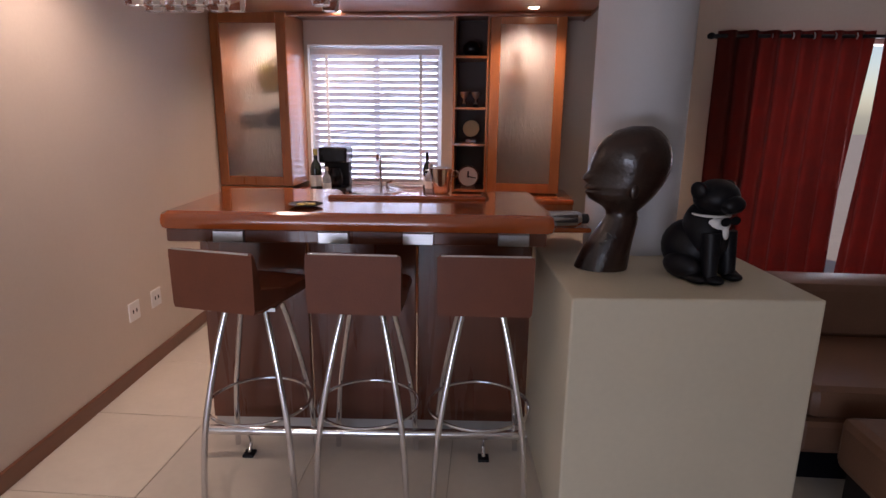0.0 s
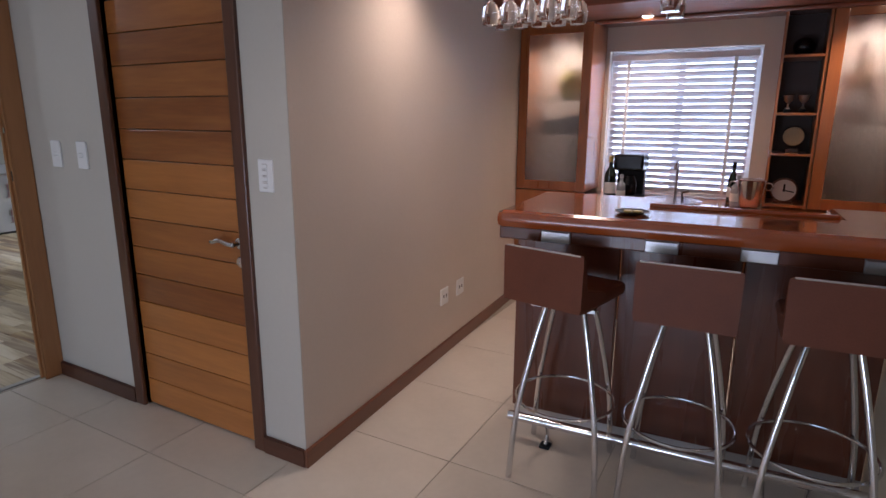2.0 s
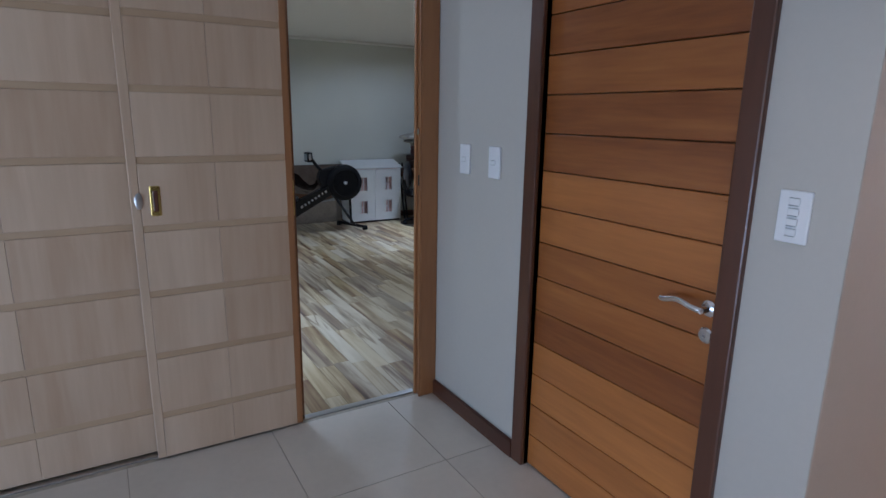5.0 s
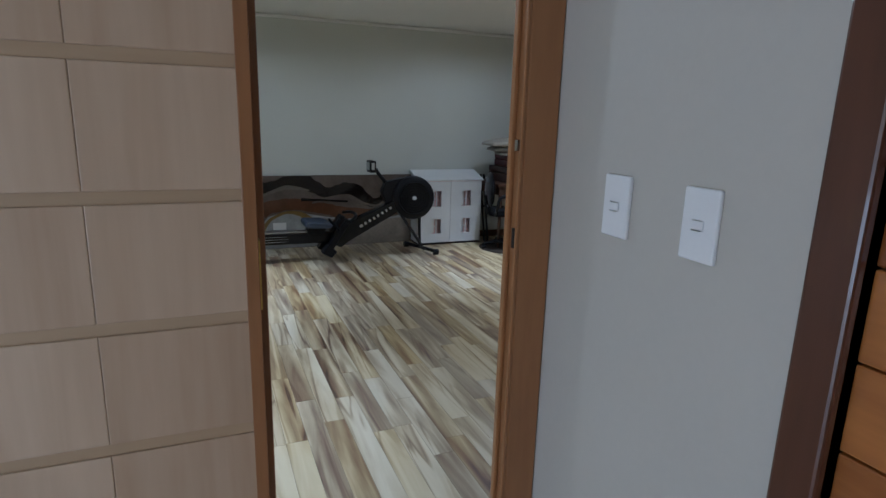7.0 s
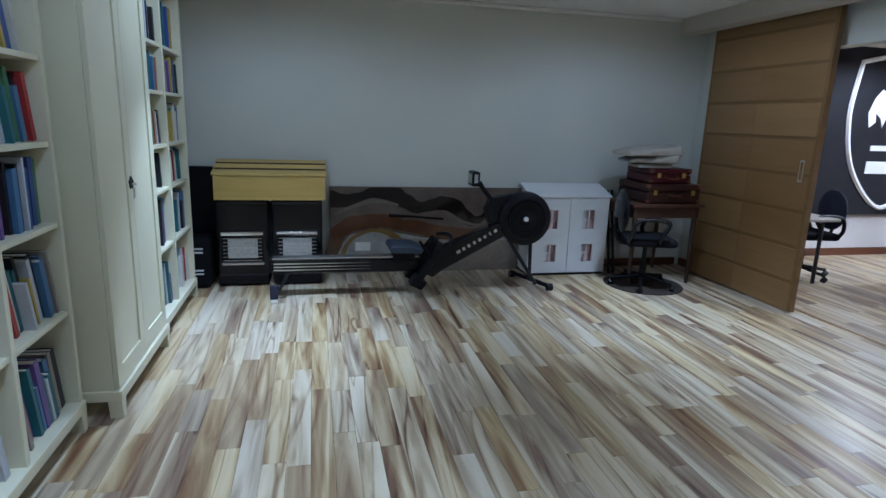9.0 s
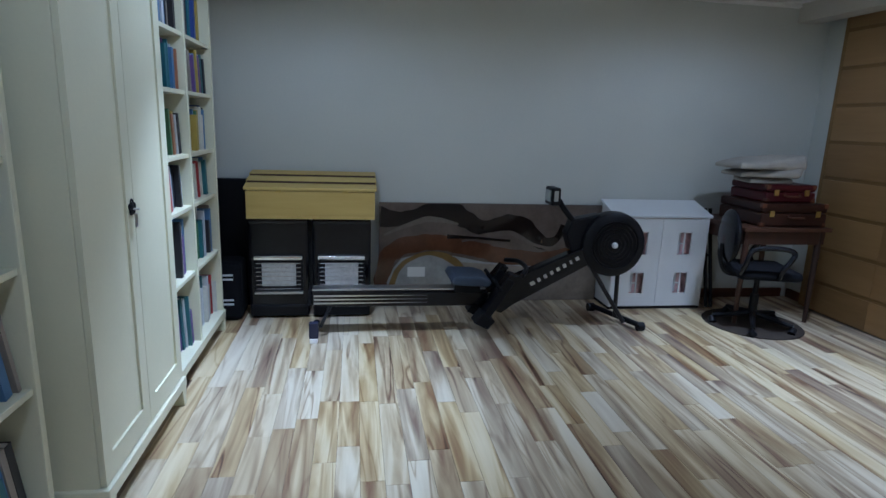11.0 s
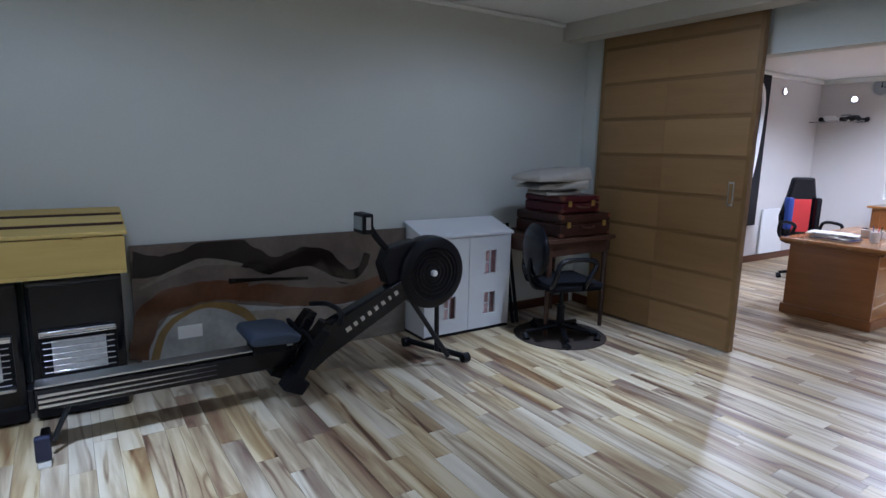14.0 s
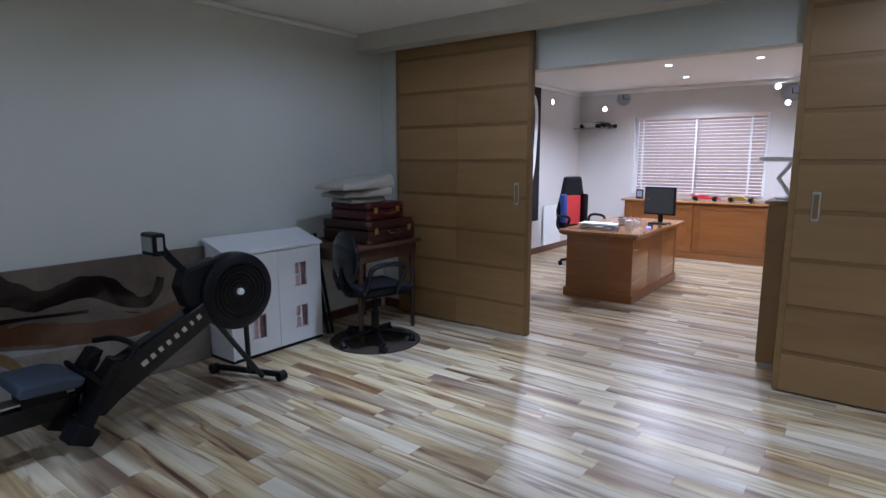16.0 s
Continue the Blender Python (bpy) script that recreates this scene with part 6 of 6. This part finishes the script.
# black banner with a white shield on the west wall
bn = thing("wall_banner", "large black wall banner with a white shield emblem", "banner")
part("cloth", boxes(((FX0 + 0.03, 5.3, 0.5), (FX0 + 0.06, 8.32, 2.36)), bev=0.003), BANNER, bn)
bx = FX0 + 0.064
shield = arc([(bx, 6.98, 2.2), (bx, 7.6, 2.3), (bx, 8.12, 2.2), (bx, 8.16, 1.6), (bx, 8.02, 1.0), (bx, 7.6, 0.58), (bx, 7.1, 1.0), (bx, 6.92, 1.6), (bx, 6.98, 2.2)], 8)
part("shield_outline", tube(shield[:-1], 0.028, 6, closed=True), WHITE, bn, "white shield outline")
part("emblem_shape", prism([(7.22, 1.5), (7.3, 1.56), (7.28, 1.66), (7.36, 1.6), (7.4, 1.5), (7.44, 1.62), (7.6, 1.62), (7.72, 1.5), (7.8, 1.66), (7.76, 1.86), (7.6, 1.9), (7.44, 1.86), (7.32, 1.92), (7.24, 1.82), (7.18, 1.66)], "x", bx - 0.003, bx + 0.003), WHITE, bn, "white emblem shape")
part("emblem_bar", boxes(((bx - 0.003, 7.3, 1.24), (bx + 0.003, 7.9, 1.3))), WHITE, bn)
part("emblem_bar", boxes(((bx - 0.003, 7.28, 0.98), (bx + 0.003, 7.92, 1.12))), WHITE, bn)

rd = thing("panel_heater", "flat white wall heater low on the office wall", "heater")
part("panel", box(bmesh.new(), (FX0 + 0.03, 8.52, 0.1), (FX0 + 0.05, 9.08, 0.69), 0.006), WHITE_PAINT, rd)
for y in (8.6, 8.98):
    part("bracket", boxes(((FX0 + 0.0, y - 0.02, 0.6), (FX0 + 0.03, y + 0.02, 0.64))), WHITE, rd)
clock_thing("wall_clock", -8.68, FY1, 2.28, 0.115, plain("clock_face", (0.3, 0.32, 0.36), 0.4), STEEL, "round steel wall clock with a grey face above the window")
clock_thing("wall_clock", -6.46, FY1, 2.22, 0.13, plain("clock_face_b", (0.3, 0.32, 0.36), 0.4), STEEL, "round steel wall clock with a grey face near the window end")
gs = thing("glass_shelf", "glass corner shelf with model cars", "shelf")
part("pane", boxes(((FX0 + 0.005, 9.5, 1.84), (-8.78, 9.735, 1.848)), bev=0.001), CLEAR, gs)
for x in (-9.3, -8.85):
    part("bracket", boxes(((x - 0.01, 9.6, 1.83), (x + 0.01, 9.735, 1.84))), CHROME, gs)


def model_car(m, paint, label, k=1.0):
    c = thing("model_car", label, "model car", m)
    part("body", prism([(-0.18, 0.02), (0.18, 0.02), (0.17, 0.045), (0.05, 0.05), (0.02, 0.075), (-0.06, 0.08), (-0.17, 0.055)], "y", -0.03, 0.03, 0.006), paint, c)
    part("wing", boxes(((-0.19, -0.06, 0.07), (-0.15, 0.06, 0.08)), ((0.16, -0.065, 0.02), (0.2, 0.065, 0.028)), bev=0.002), paint, c)
    for x in (-0.12, 0.12):
        for s in (-1, 1):
            part("wheel", tube([(x, 0.035 * s, 0.03), (x, 0.065 * s, 0.03)], 0.03, 14), BLACK, c)


model_car(pose(-9.15, 9.6, 1.849, 0, 0, 10), WHITE, "white model racing car on the glass shelf")
model_car(pose(-8.88, 9.62, 1.849, 0, 0, 70), DARKMETAL, "grey model racing car on the glass shelf")
model_car(pose(-7.35, 9.42, 0.806, 0, 0, 4), RED, "red model racing car on the credenza")
model_car(pose(-6.9, 9.42, 0.806, 0, 0, -3), BRASS, "small yellow model car on the credenza")
fr = thing("photo_cube", "small dark framed picture on the credenza", "picture frame", pose(-8.25, 9.4, 0.806))
part("frame", boxes(((-0.05, -0.02, 0), (0.05, 0.0, 0.13)), bev=0.004), BLACK, fr)
part("picture", boxes(((-0.035, -0.0215, 0.02), (0.035, -0.0195, 0.11))), plain("faded_print", (0.25, 0.3, 0.4), 0.5, var=0.4, scale=30), fr)
cb = thing("low_cabinet", "plain light wooden cabinet just inside the office", "cabinet")
part("body", boxes(((-6.0, 5.16, 0.03), (-5.45, 5.6, 1.1)), bev=0.004), SLIDE_WOOD_X, cb)
part("top", boxes(((-6.02, 5.15, 1.1), (-5.44, 5.61, 1.125)), bev=0.004), SLIDE_WOOD_X, cb)
part("plinth", boxes(((-5.99, 5.18, 0), (-5.46, 5.58, 0.03))), STEEL, cb)
lp = thing("desk_lamp", "white jointed desk lamp on the low cabinet", "lamp", pose(-5.9, 5.36, 1.125))
part("base", lathe([(0.09, 0), (0.09, 0.015), (0.03, 0.025)], 24), WHITE, lp)
part("arm", tube([(0, 0, 0.02), (-0.08, 0, 0.14), (0.0, 0, 0.26)], 0.014, 8), WHITE, lp)
part("head", box(bmesh.new(), (-0.2, -0.05, 0.25), (0.06, 0.05, 0.28), 0.01), WHITE, lp)

# glowing discs added for the lamp reflections on the office walls
for x, y, z, a in ((FX0 + 0.001, 8.75, 2.2, 90), (-8.97, FY1, 2.14, 0), (-6.63, FY1, 2.31, 0), (-6.5, FY1, 2.1, 0)):
    w = thing("wall_glint_disc", "small round glowing disc standing in for a lamp reflection on the office wall", "wall light", pose(x, y, z, 0, 0, a))
    part("ring", lathe([(0.035, 0), (0.045, 0.004), (0.045, 0.02), (0.036, 0.022)], 20, pose(0, 0, 0, 90)), STEEL, w)
    part("bulb", lathe([(0.001, 0.026), (0.025, 0.025), (0.034, 0.02), (0.034, 0.002)], 20, pose(0, 0, 0, 90)), BULB_COOL, w)

# ---- floor pieces ----
tile_w = 0.63
floor_living = bpy.data.objects["floor_living"]
tile_mesh = finish("tile", boxes(((0.002, 0.002, -0.004), (tile_w - 0.002, tile_w - 0.002, 0.0)), bev=0.0012), TILE)
for i in range(-6, 9):
    for j in range(-5, 8):
        x, y = -3.37 + i * tile_w, 0.215 + j * tile_w
        if x + tile_w <= -4.0 or x > 4.5 or y > 4.9 or (x < -2.7 and y > 1.8) or y < -3.1:
            continue
        piece("tile", tile_mesh, floor_living, (x, y, 0))

lengths = (0.42, 0.55, 0.68, 0.8, 0.95)
plank_meshes = [finish("strip", boxes(((0.0006, 0.0006, -0.004), (n - 0.0006, 0.0994, 0.0)), bev=0.0006), PLANK) for n in lengths]


def lay_strips(x0, x1, y0, y1, owner, near, seed):
    """Strips along x, in rows 100 mm wide; the nearest ones single, the rest in one mesh."""
    rnd = random.Random(seed)
    rest, count = [], 0
    rows = int(round((y1 - y0) / 0.1))
    for r in range(rows):
        x = x0 - rnd.uniform(0, 0.5)
        while x < x1:
            k = rnd.randrange(5)
            n, y = lengths[k], y0 + r * 0.1
            if x >= x0 and x + n <= x1 and near[0] < x < near[1] and near[2] < y < near[3] and count < 300:
                piece("strip", plank_meshes[k], owner, (x, y, 0))
                count += 1
            else:
                rest.append((max(x, x0), min(x + n, x1), y))
            x += n
    verts, faces = [], []
    for a, b, y in rest:
        if b - a < 0.01:
            continue
        i = len(verts)
        verts += [(a + 0.0006, y + 0.0006, 0), (b - 0.0006, y + 0.0006, 0), (b - 0.0006, y + 0.0994, 0), (a + 0.0006, y + 0.0994, 0)]
        verts += [(u, v, -0.004) for u, v, _ in verts[i:i + 4]]
        faces += [(i, i + 1, i + 2, i + 3)] + [(i + j, i + 4 + j, i + 4 + (j + 1) % 4, i + (j + 1) % 4) for j in range(4)]
    me = bpy.data.meshes.new("strips")
    me.from_pydata(verts, [], faces)
    me.materials.append(PLANK)
    ob = new("strips", me)
    ob.parent = owner
    tagged(ob, kind="stuff")


lay_strips(-9.15, -4.055, -0.36, 4.94, floor_gym, (-9.0, -4.6, 0.1, 3.4), 3)
lay_strips(-9.4, -5.0, 4.94, 9.74, floor_office, (-8.6, -5.6, 5.0, 7.6), 5)
